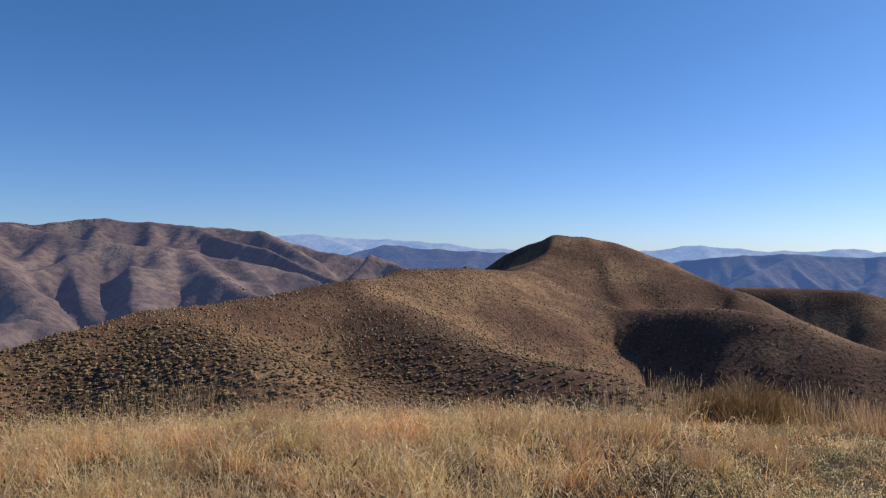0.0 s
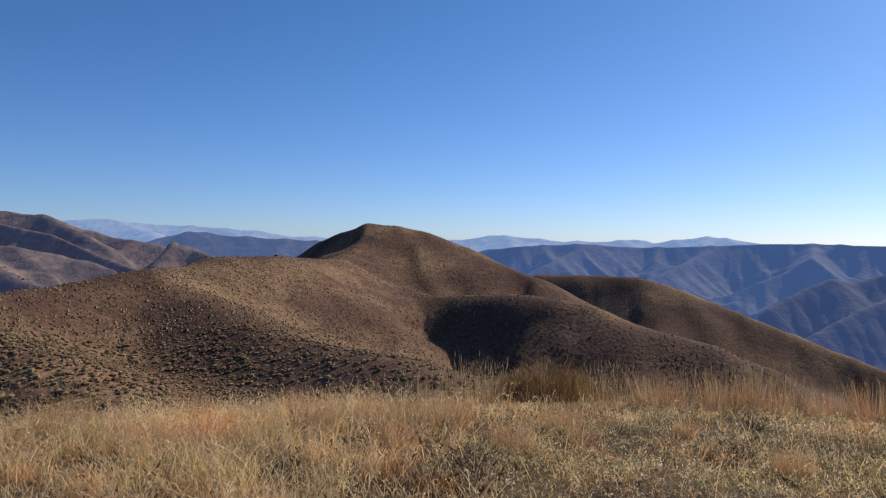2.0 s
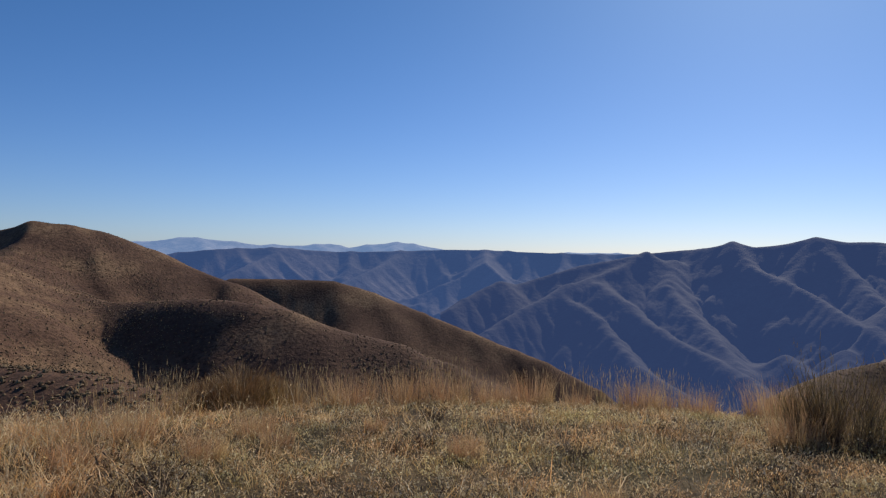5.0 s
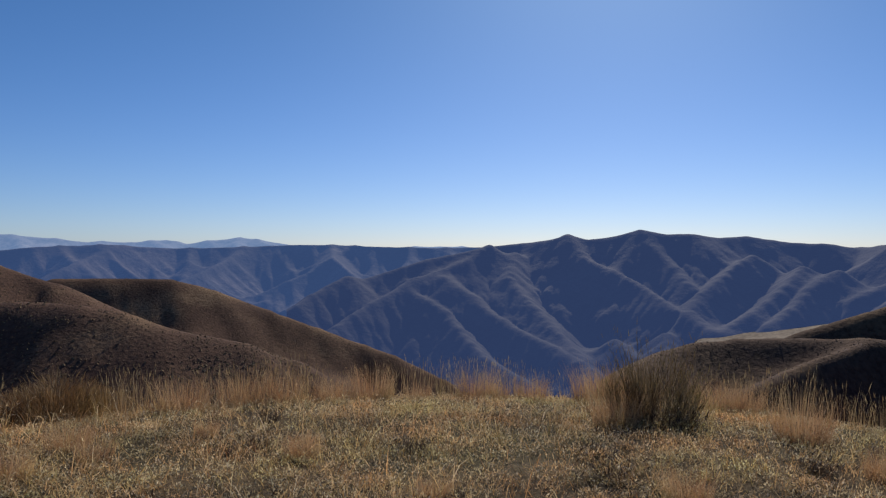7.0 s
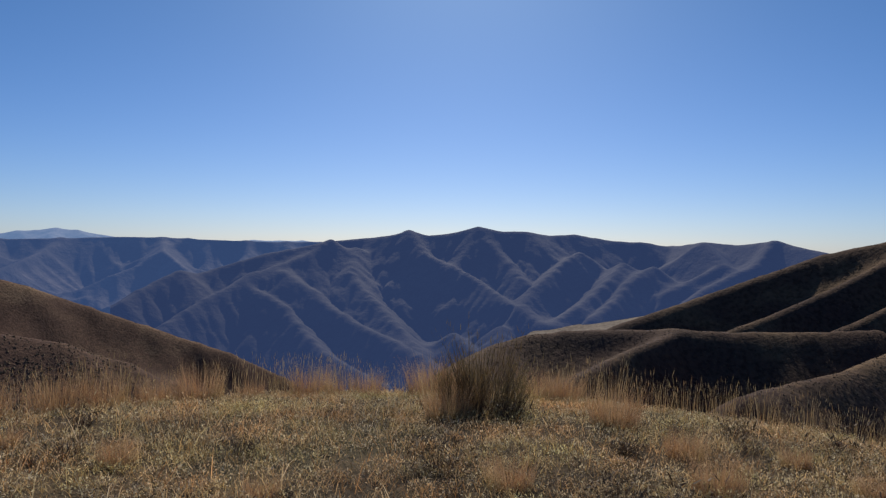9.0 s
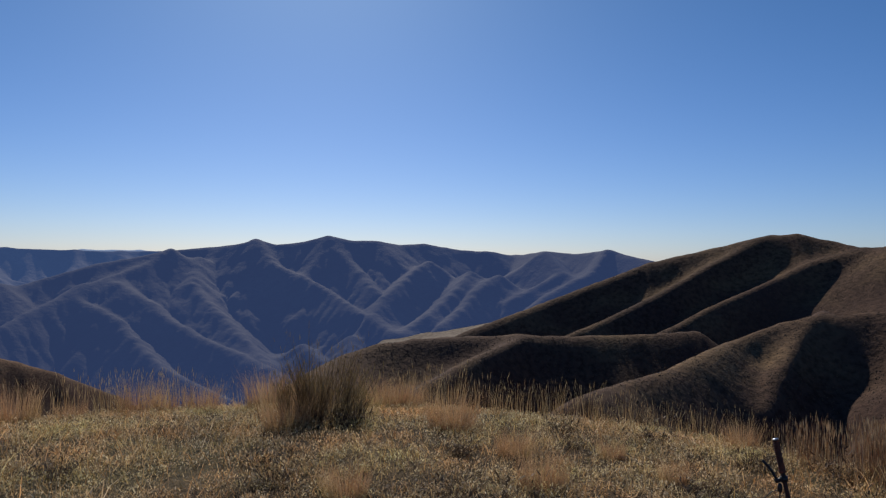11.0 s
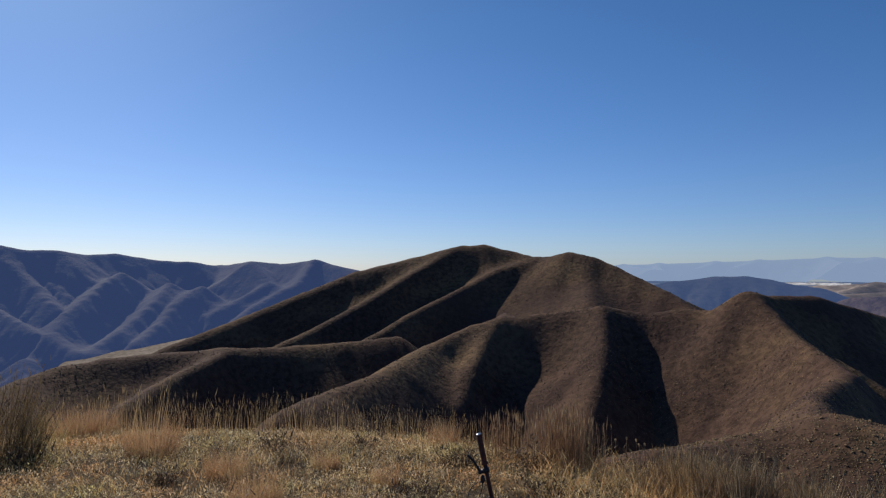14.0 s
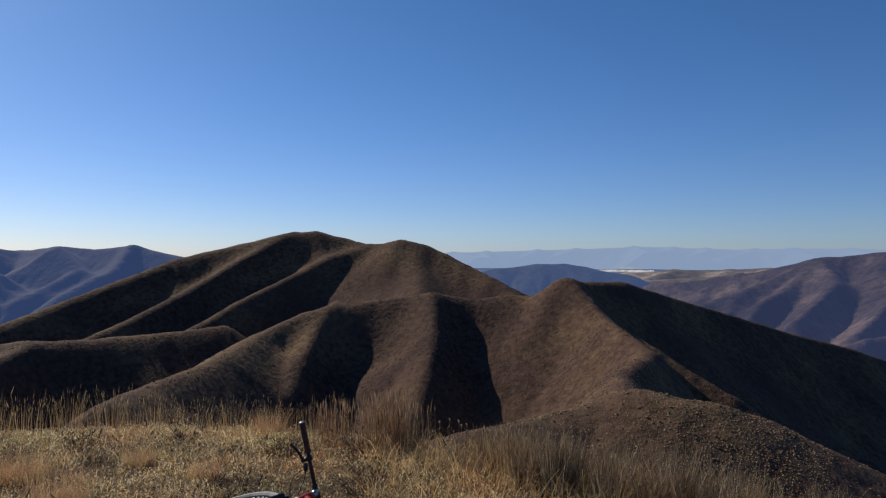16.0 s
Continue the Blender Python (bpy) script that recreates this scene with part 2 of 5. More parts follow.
def carve(x, y, z, pinned, steps, cut, smooth, talus, seed, settle=1):
    """Running water wears side gullies into a slope: drainage gathers down the steepest way and cuts with its amount and fall.
    pinned: 0 on the crest lines, which stay, rising to 1 on the flanks. talus: the slope at which loose ground slides off."""
    rg = np.random.default_rng(seed)
    rows, cols = z.shape
    n = rows * cols
    ids = np.arange(n).reshape(rows, cols)
    steps_to = [(-1, -1), (-1, 0), (-1, 1), (0, -1), (0, 1), (1, -1), (1, 0), (1, 1)]

    def moved(a, dr, dc, fill):
        out = np.full(a.shape, fill, a.dtype)
        r0, r1, c0, c1 = max(0, -dr), rows - max(0, dr), max(0, -dc), cols - max(0, dc)
        out[r0:r1, c0:c1] = a[r0 + dr:r1 + dr, c0 + dc:c1 + dc]
        return out

    runs = [np.minimum(np.hypot(moved(x, *d, 1e6) - x, moved(y, *d, 1e6) - y), 1e3) for d in steps_to]
    ends = np.stack([moved(ids, *d, 0) for d in steps_to])
    cell = np.gradient(np.hypot(x, y), axis=0) * np.hypot(np.gradient(x, axis=1), np.gradient(y, axis=1))
    reach = np.minimum(runs[6], runs[4])
    for _ in range(steps):
        fall = np.stack([(z - moved(z, *d, 1e9)) / run for d, run in zip(steps_to, runs)])
        way = np.argmax(fall * rg.uniform(0.8, 1.2, fall.shape), 0)[None]
        slope = np.take_along_axis(fall, way, 0)[0]
        to = np.where(slope > 0, np.take_along_axis(ends, way, 0)[0], n).ravel()
        to = np.append(to, n)
        area = np.append(cell.ravel(), 0.0)
        for _ in range(10):
            area = area + np.bincount(to, area, n + 1)
            area[n] = 0
            to = to[to]
        drop = np.take_along_axis(np.stack(runs), way, 0)[0] * np.maximum(slope, 0)
        z = z - pinned * np.minimum(cut * np.sqrt(area[:n].reshape(rows, cols)) * np.maximum(slope, 0), 0.6 * drop)
        steepest = np.max(np.stack([(z - moved(z, *d, 1e9)) / run for d, run in zip(steps_to, runs)]), 0)
        z = z - pinned * 0.5 * np.maximum(steepest - talus, 0) * reach
        round_off = np.zeros_like(z)
        round_off[1:-1, 1:-1] = (z[:-2, 1:-1] + z[2:, 1:-1] + z[1:-1, :-2] + z[1:-1, 2:]) / 4 - z[1:-1, 1:-1]
        z = z + smooth * pinned * round_off
    for _ in range(settle):
        z[1:-1, 1:-1] += 0.5 * ((z[:-2, 1:-1] + z[2:, 1:-1] + z[1:-1, :-2] + z[1:-1, 2:]) / 4 - z[1:-1, 1:-1])
    return z


def off_crest(x, y, ridges, reach):
    """0 on the crest lines, rising to 1 at about that reach from them."""
    near = np.full(x.shape, 1e9)
    for ridge in ridges:
        for (x0, y0, _), (x1, y1, _) in zip(ridge[4], ridge[4][1:]):
            dx, dy = x1 - x0, y1 - y0
            f = np.clip(((x - x0) * dx + (y - y0) * dy) / (dx * dx + dy * dy), 0, 1)
            near = np.minimum(near, np.hypot(x - x0 - f * dx, y - y0 - f * dy))
    return 1 - np.exp(-(near / reach) ** 2)


def sheet(name, z, x, y, material, floor=None):
    """A mesh over a grid of rows and columns."""
    rows, cols = x.shape
    v = np.stack([x, y, z], -1).reshape(-1, 3).astype(np.float32)
    i = np.arange(rows * cols).reshape(rows, cols)
    q = np.stack([i[:-1, :-1], i[:-1, 1:], i[1:, 1:], i[1:, :-1]], -1).reshape(-1, 4)
    if floor is not None:
        q = q[(v[q, 2] > floor).any(1)]
        used = np.unique(q)
        remap = np.zeros(len(v), np.int64)
        remap[used] = np.arange(len(used))
        v, q = v[used], remap[q]
    return mesh_of(name, v, q, material, True)


def mesh_of(name, v, q, material, smooth=False, parent=None):
    """An object from arrays of vertices and of faces with equally many corners."""
    k = q.shape[1]
    me = bpy.data.meshes.new(name)
    me.vertices.add(len(v))
    me.vertices.foreach_set("co", np.ascontiguousarray(v, np.float32).ravel())
    me.loops.add(q.size)
    me.loops.foreach_set("vertex_index", np.ascontiguousarray(q, np.int32).ravel())
    me.polygons.add(len(q))
    me.polygons.foreach_set("loop_start", np.arange(0, q.size, k, dtype=np.int32))
    me.polygons.foreach_set("use_smooth", np.full(len(q), smooth))
    me.update(calc_edges=True)
    me.materials.append(material)
    ob = new(name, me)
    if parent:
        ob.parent = parent
    return ob


def fan(a0, a1, da, r0, r1, rows):
    """A grid in bearing and distance round the viewpoint."""
    a = np.radians(np.arange(a0, a1 + da, da))
    r = r0 * (r1 / r0) ** np.linspace(0, 1, rows)
    rr, aa = np.meshgrid(r, a, indexing="ij")
    return rr * np.sin(aa), rr * np.cos(aa)


RIM_AZ = [-180, -60, -24, 0, 22, 46, 62, 82, 90, 100, 113, 128, 145, 180]
RIM_R = [11, 9.5, 8.7, 8.5, 9.3, 9.8, 10.0, 9.2, 8.9, 8.2, 7.0, 5.7, 5.6, 11]


def ground_height(x, y):
    """The knoll under the camera, rounding off into the valleys; far off the plain."""
    r = np.hypot(x, y)
    rim = np.interp(np.degrees(np.arctan2(x, y)), RIM_AZ, RIM_R)
    sp = 0.7 * np.logaddexp(0, (r - rim) / 0.7)
    z = -0.012 * r - 270 * (1 - np.exp(-0.5 * sp / 270))
    z = z + 258 * np.clip((r - 2300) / 2200, 0, 1) ** 1.2
    return z + 0.05 * fbm(x, y, 2.5, 4, 3) * np.clip(r / 3, 0, 1) + np.clip((r - 40) / 200, 0, 1) * 3 * fbm(x, y, 90, 4, 5)


aa = np.radians(np.concatenate([np.arange(-40, 150, 0.8), np.linspace(150, 320, 44)]))
rr = np.concatenate([np.linspace(0.05, 12, 85), 12 * (4950 / 12) ** np.linspace(0.014, 1, 110)])
rg, ag = np.meshgrid(rr, aa, indexing="ij")
gx, gy = rg * np.sin(ag), rg * np.cos(ag)
ground = sheet("ground", ground_height(gx, gy), gx, gy, SOIL)
tagged(ground, "dry grassy hilltop falling away into brown valleys and plain", "ground", kind="structure")

HILL_MID = []
crest(HILL_MID, (-38.6, -8.19, 150), (-31.2, -6.29, 150), (-26.8, -5.15, 155), (-21.7, -4.06, 165), (-14.9, -2.94, 180), (-8.1, -2.05, 200), (-3.7, -1.18, 215), (-2.6, -0.65, 225), (2.0, -0.61, 240), (5.8, -0.83, 262), (7.1, -0.52, 285), (8.0, 0.10, 305))
crest(HILL_MID, (8.0, 0.10, 305), (8.5, 1.02, 320), (8.8, 1.81, 330), (10.8, 1.84, 330), (12.7, 1.44, 330), (15.8, 0.27, 325), (18.2, -0.91, 318), (21.8, -2.21, 305), steep=1.0, back=1.0, right=1.00, left=3.00)
crest(HILL_MID, (8.8, 1.81, 330), (6.9, 1.29, 350), (5.1, 0.50, 370), (3.6, -0.56, 390), (0.7, -2.16, 400), steep=2.5)
crest(HILL_MID, (22.0, -1.89, 430), (26.3, -1.93, 430), (29.6, -2.01, 430), (32.5, -2.81, 434), (36.4, -4.36, 440), (40.2, -5.81, 446), (43.7, -7.14, 450), (45.9, -7.90, 452), (50.0, -9.82, 456), steep=1.8)
crest(HILL_MID, (5.7, -0.74, 300), (8.3, -1.96, 286), (10.9, -3.15, 268), (13.6, -3.76, 250), (19.8, -3.41, 222), (23.3, -3.76, 212), (26.0, -4.62, 208), steep=1.5, back=1.3)
crest(HILL_MID, (26.0, -4.62, 208), (28.4, -5.46, 204), (34.5, -6.83, 200), (38.3, -8.31, 198), (42.0, -9.96, 196), steep=1.1, back=1.6)
crest(HILL_MID, (-7.2, -1.98, 200), (-4.0, -3.60, 180), (-1.0, -5.58, 158), (2.7, -6.94, 140), (6.6, -7.94, 125), (10.5, -8.50, 115), (14.5, -9.70, 105), (17.6, -11.32, 98), steep=0.8)
crest(HILL_MID, (-21.3, -4.15, 165), (-16.5, -6.29, 130), (-13.2, -8.08, 110), (-10.2, -10.49, 95), steep=0.8)
HILL_RIGHT = []
crest(HILL_RIGHT, (71.2, -8.36, 420), (76.1, -5.63, 450), (81.9, -3.38, 480), (86.3, -1.60, 510), (90.1, -0.04, 530), (94.5, 1.03, 540), (96.7, 1.57, 545), (100.0, 2.08, 550), (102.4, 1.51, 545), (104.2, 0.93, 535), (106.4, 1.25, 520), steep=1.25)
crest(HILL_RIGHT, (106.7, 1.33, 520), (108.4, 0.98, 515), (109.9, 0.37, 505), (111.4, -0.42, 492), (113.5, -1.42, 475), (115.4, -2.64, 455), (118.1, -4.49, 430))
crest(HILL_RIGHT, (104.2, 0.95, 530), (101.2, 0.19, 512), (98.7, -1.15, 490), (96.6, -2.20, 470), (94.4, -3.31, 450), (92.3, -4.60, 428), (90.7, -5.44, 410), steep=1.9, back=0.6)
crest(HILL_RIGHT, (107.6, 0.95, 514), (107.9, -1.0, 480), (108.2, -2.5, 440), steep=0.75)
crest(HILL_RIGHT, (98.3, 1.86, 550), (94.6, -0.03, 510), (90.5, -2.56, 470), (87.1, -4.35, 440), (83.8, -5.84, 410), steep=1.9, back=0.6)
crest(HILL_RIGHT, (62.1, -11.25, 230), (63.1, -9.95, 245), (65.0, -8.35, 290), (67.1, -7.34, 318), (69.5, -6.97, 332), steep=0.9, back=1.2)
crest(HILL_RIGHT, (69.2, -6.91, 330), (72.2, -6.23, 340), (76.1, -6.03, 345), (79.9, -5.85, 350), (83.9, -5.85, 360), (89.7, -5.50, 370), (93.2, -5.11, 380), steep=1.1, back=1.2)
crest(HILL_RIGHT, (80.6, -6.01, 345), (76.8, -7.64, 305), (72.8, -9.80, 262), (70.2, -11.80, 230), steep=1.3, back=1.0, right=1.90)
crest(HILL_RIGHT, (85.2, -10.33, 200), (88.1, -9.28, 230), (91.5, -8.10, 260), (95.8, -5.78, 320), (99.3, -4.25, 340), (104.6, -3.26, 350), (109.2, -2.86, 350), (112.4, -3.21, 350), (115.0, -2.79, 350), (117.0, -2.96, 345), (118.8, -2.05, 340), steep=1.3, back=1.0)
crest(HILL_RIGHT, (119.4, -1.85, 340), (123.6, -1.72, 365), (127.7, -3.00, 400), (131.7, -4.14, 440), (135.4, -5.19, 480), (138.9, -5.97, 520), (142.2, -7.04, 570), steep=1.4)
crest(HILL_RIGHT, (119.4, -2.07, 340), (122.5, -4.62, 322), (126.0, -6.65, 306), (128.6, -8.25, 298), (131.3, -9.75, 290), (134.3, -11.65, 284), (137.2, -13.86, 280), steep=1.9)
crest(HILL_RIGHT, (109.1, -2.82, 345), (109.1, -5.90, 310), (108.5, -8.95, 280), (107.8, -11.51, 257), steep=1.1, back=1.0, right=1.50)
crest(HILL_RIGHT, (101.8, -3.28, 355), (100.1, -5.44, 325), (98.8, -7.99, 294), (98.0, -10.50, 270), steep=1.3, back=1.0, right=1.60)
crest(HILL_RIGHT, (119.9, -1.98, 340), (122.5, -4.62, 300), (124.9, -6.34, 262), (125.7, -6.94, 245), (123.5, -8.66, 195), (123.9, -9.86, 150), (124.5, -10.49, 106), steep=1.6, back=1.0, right=1.30)
crest(HILL_RIGHT, (113.3, -13.36, 92), (117.7, -12.29, 100), (122.4, -11.38, 105), (126.9, -10.39, 104), (129.3, -10.40, 105), (131.8, -11.13, 108), (135.3, -12.43, 112), (141.1, -14.68, 118), steep=0.8)
RANGE_DARK = []
crest(RANGE_DARK, (53.7, 0.37, 2050), (56.5, 0.68, 2050), (58.9, 0.94, 2000), (59.8, 1.25, 2000), (61.3, 0.90, 2000), (63.4, 1.20, 2000), (65.2, 1.66, 2000), (67.1, 1.31, 2000), (69.0, 1.34, 2000), (70.7, 1.04, 2050), (72.6, 1.15, 2100), (75.6, 0.65, 2150), (78.1, 0.56, 2150), (79.8, 0.21, 2200))
crest(RANGE_DARK, (79.9, 0.25, 2200), (82.1, 0.65, 2100), (84.3, 0.44, 2050), (86.8, 0.71, 2000), (90.1, 0.00, 1900), (94.9, -1.74, 1800))
crest(RANGE_DARK, (53.7, 0.37, 1949), (51.3, -0.13, 1925), (48.9, -0.58, 1900), (47.0, -1.20, 1870), (45.1, -1.80, 1840), (43.9, -2.18, 1815), (42.7, -1.88, 1790), (41.2, -2.63, 1750), (40.0, -3.29, 1710), (38.9, -4.14, 1660))
crest(RANGE_DARK, (53.7, 0.37, 1949), (52.1, -0.65, 1881), (49.5, -1.63, 1818), (47.9, -2.21, 1783), (47.3, -3.01, 1735), (50.1, -4.55, 1648), (52.1, -7.00, 1519), (54.3, -8.76, 1432), (57.9, -10.62, 1346), wander=0.03)
crest(RANGE_DARK, (47.9, -2.21, 1783), (44.6, -3.97, 1679), (42.0, -5.70, 1584), (40.3, -7.61, 1485), (39.4, -9.72, 1384), wander=0.03)
crest(RANGE_DARK, (55.7, -0.06, 1950), (55.2, -1.97, 1800), (56.3, -3.38, 1720), (57.8, -4.96, 1635), (59.6, -6.80, 1530), (60.9, -8.40, 1440), (63.0, -10.45, 1346), wander=0.03)
crest(RANGE_DARK, (50.2, -1.98, 1780), (52.2, -3.29, 1715), (53.9, -4.83, 1640), (56.1, -6.15, 1565), (58.8, -7.33, 1490), (60.4, -8.45, 1430), (62.4, -10.24, 1350), wander=0.04)
crest(RANGE_DARK, (59.8, 1.25, 2010), (60.9, -0.41, 1895), (63.1, -1.40, 1830), (65.1, -2.45, 1762), (66.9, -3.78, 1679), (68.9, -4.98, 1607), (70.9, -6.03, 1546), wander=0.03)
crest(RANGE_DARK, (65.2, 1.66, 2043), (65.9, 0.25, 1939), (67.5, -1.02, 1851), (68.5, -2.27, 1769), wander=0.03)
crest(RANGE_DARK, (73.0, -0.16, 1909), (71.2, -1.65, 1807), (69.6, -3.01, 1722), (68.9, -4.36, 1642), wander=0.03)
crest(RANGE_DARK, (76.3, -0.94, 1851), (75.3, -2.28, 1762), (73.0, -4.32, 1638), (71.3, -5.60, 1567), wander=0.03)
crest(RANGE_DARK, (78.5, -1.23, 1830), (77.1, -2.20, 1764), (75.6, -3.95, 1655), (74.1, -5.20, 1584), wander=0.03)
crest(RANGE_DARK, (63.4, -6.63, 1527), (65.1, -8.26, 1444), (65.9, -10.30, 1346), wander=0.03)
crest(RANGE_DARK, (67.1, -6.09, 1550), (67.5, -8.15, 1444), (67.9, -10.19, 1346), wander=0.03)
crest(RANGE_DARK, (82.1, 0.65, 1979), (83.4, -0.89, 1874), (81.2, -2.22, 1790), (79.0, -3.53, 1712))
crest(RANGE_DARK, (86.8, 0.71, 1982), (85.7, -0.89, 1874), (82.6, -2.66, 1764), (80.8, -3.98, 1686))
RANGE_BLUE = []
crest(RANGE_BLUE, (11.1, -2.14, 2700), (17.0, -0.25, 2800), (20.5, 0.24, 2800), (23.2, 0.34, 2850), (25.4, 0.43, 2800), (29.8, 0.18, 2900), (34.2, 0.28, 2900), (38.5, 0.50, 2900), (41.9, 0.46, 2900), (45.9, 0.34, 2900), (49.8, 0.26, 2900), (53.4, 0.34, 2900), (57.9, 0.27, 2900))
RANGE_LEFT = []
crest(RANGE_LEFT, (-38.7, 2.40, 1500), (-34.4, 2.79, 1500), (-31.3, 2.63, 1500), (-29.3, 2.41, 1500), (-27.2, 2.73, 1500), (-25.3, 2.98, 1500), (-22.5, 2.76, 1500), (-20.6, 2.75, 1500), (-19.0, 2.44, 1480), (-16.6, 2.39, 1450), (-14.1, 2.16, 1420), (-12.4, 1.44, 1400), (-9.8, 0.71, 1380), (-6.4, 0.23, 1350))
crest(RANGE_LEFT, (-38.7, 2.12, 1150), (-34.4, 2.61, 1150), (-31.3, 2.48, 1150), (-29.3, 2.18, 1120), (-27.6, 1.58, 1080), (-23.6, 1.19, 1000), (-20.5, 0.88, 1000), (-17.8, 0.22, 1000), (-13.2, -0.46, 980), (-9.8, -1.60, 950))
crest(RANGE_LEFT, (-27.6, 1.58, 1080), (-26.9, -0.34, 950), (-26.1, -3.13, 820), (-25.0, -4.55, 780), steep=2.2, back=1.0, right=0.40)
crest(RANGE_LEFT, (-23.1, -0.36, 910), (-22.9, -1.58, 850), (-22.9, -3.21, 780), (-22.7, -4.43, 740), steep=1.7, back=1.0, right=0.50)
crest(RANGE_LEFT, (-19.4, 0.64, 1000), (-17.0, -1.22, 850), (-14.9, -2.51, 800), steep=1.2, back=1.0, right=0.70)
crest(RANGE_LEFT, (-33.2, 2.28, 1100), (-31.3, -0.33, 900), (-29.3, -2.65, 800), (-28.6, -3.84, 760))
crest(RANGE_LEFT, (-19.0, 2.44, 1480), (-16.6, 1.54, 1350), (-13.7, 0.92, 1250), (-11.1, -0.38, 1150), (-8.1, -1.61, 1100), steep=1.7, back=1.0, right=0.60)
crest(RANGE_LEFT, (-14.1, 2.16, 1420), (-11.6, 0.93, 1300), (-9.8, -0.03, 1200))
crest(RANGE_LEFT, (-8.1, -2.57, 1120), (-6.8, -0.82, 1150), (-5.6, 0.63, 1180), (-4.2, 0.06, 1180), (-2.0, -1.05, 1150), steep=1.6, back=1.0, right=0.60)
crest(RANGE_LEFT, (-37.2, -5.58, 520), (-33.7, -4.36, 540), (-31.2, -4.22, 560), (-29.7, -4.02, 575), (-28.2, -4.47, 565), (-26.1, -5.26, 560), (-24.3, -6.06, 540))
RANGE_PALE_LEFT = []
crest(RANGE_PALE_LEFT, (-15.3, 1.55, 3600), (-12.4, 1.88, 3600), (-10.7, 1.93, 3600), (-7.2, 1.73, 3600), (-3.7, 1.52, 3600), (-0.2, 1.30, 3600), (2.9, 0.90, 3600), (6.5, 0.72, 3600), (11.6, 0.40, 3600))
HILLS_BLUE_LEFT = []
crest(HILLS_BLUE_LEFT, (-9.8, -0.38, 2600), (-7.2, 0.41, 2700), (-4.6, 1.21, 2700), (-2.4, 0.94, 2700), (0.7, 0.77, 2700), (3.4, 0.63, 2700), (6.4, 0.41, 2700), (9.5, -0.38, 2700))
RANGE_FAR = []
crest(RANGE_FAR, (9.5, 0.08, 4400), (13.6, 0.52, 4400), (16.2, 0.75, 4400), (18.8, 1.07, 4400), (20.9, 0.91, 4400), (24.0, 0.61, 4400), (27.6, 0.62, 4400), (29.3, 0.80, 4400), (30.7, 0.49, 4400), (32.9, 0.80, 4400), (34.6, 0.98, 4400), (38.5, 0.46, 4400), (42.3, 0.21, 4400), (46.7, 0.26, 4400), (49.8, 0.38, 4400), (54.2, 0.22, 4400))
RANGE_PLAIN = []
crest(RANGE_PLAIN, (101.8, 0.01, 4700), (111.5, 0.42, 4700), (119.4, 0.68, 4700), (125.3, 0.91, 4700), (131.7, 0.71, 4700), (137.2, 0.79, 4700), (141.1, 0.71, 4700), (148.1, 0.60, 4700))
KNOB_BLUE = []
crest(KNOB_BLUE, (106.2, -3.72, 1500), (110.6, -2.06, 1600), (113.3, -1.12, 1700), (117.2, -0.43, 1700), (119.8, -0.63, 1700), (123.6, -1.24, 1650), (126.9, -2.26, 1600))
BADLANDS = []
crest(BADLANDS, (120.2, -1.23, 2600), (123.6, -1.11, 2500), (127.7, -0.81, 2400), (130.1, -0.87, 2400), (133.2, -0.63, 2300), (137.2, -0.78, 2200))
crest(BADLANDS, (123.6, -1.80, 2000), (128.5, -1.39, 2000), (132.8, -1.17, 1900))
RANGE_EAST = []
crest(RANGE_EAST, (122.8, -3.11, 1500), (125.7, -1.99, 1500), (128.9, -1.60, 1480), (131.7, -1.26, 1450), (135.4, -0.33, 1420), (137.2, -0.07, 1400), (138.9, 0.29, 1400), (141.1, 0.37, 1400), (145.2, 0.53, 1400), (149.4, 0.43, 1400))
crest(RANGE_EAST, (137.2, -0.07, 1400), (138.2, -1.55, 1250), (136.8, -3.15, 1150), (135.4, -4.40, 1080))
crest(RANGE_EAST, (131.7, -1.26, 1450), (132.0, -2.90, 1300), (130.9, -4.16, 1200))
crest(RANGE_EAST, (141.1, 0.37, 1400), (141.8, -2.22, 1200), (140.2, -4.17, 1050), (138.9, -5.39, 1000))
crest(RANGE_EAST, (137.9, -6.22, 800), (140.2, -5.31, 820), (142.2, -4.82, 840))

spurs(RANGE_BLUE, RANGE_BLUE[0], 330, 620, 190, 4)
spurs(RANGE_LEFT, RANGE_LEFT[0], 110, 260, 70, 8)
spurs(RANGE_LEFT, RANGE_LEFT[1], 90, 220, 75, 9)
spurs(RANGE_PALE_LEFT, RANGE_PALE_LEFT[0], 220, 500, 110, 10)
spurs(HILLS_BLUE_LEFT, HILLS_BLUE_LEFT[0], 160, 420, 120, 11)
spurs(RANGE_FAR, RANGE_FAR[0], 260, 500, 90, 12)
spurs(RANGE_PLAIN, RANGE_PLAIN[0], 300, 500, 60, 13)
spurs(KNOB_BLUE, KNOB_BLUE[0], 120, 330, 70, 14)
spurs(BADLANDS, BADLANDS[0], 110, 300, 40, 15)
spurs(RANGE_EAST, RANGE_EAST[0], 110, 320, 90, 16)


SURFACES = {}


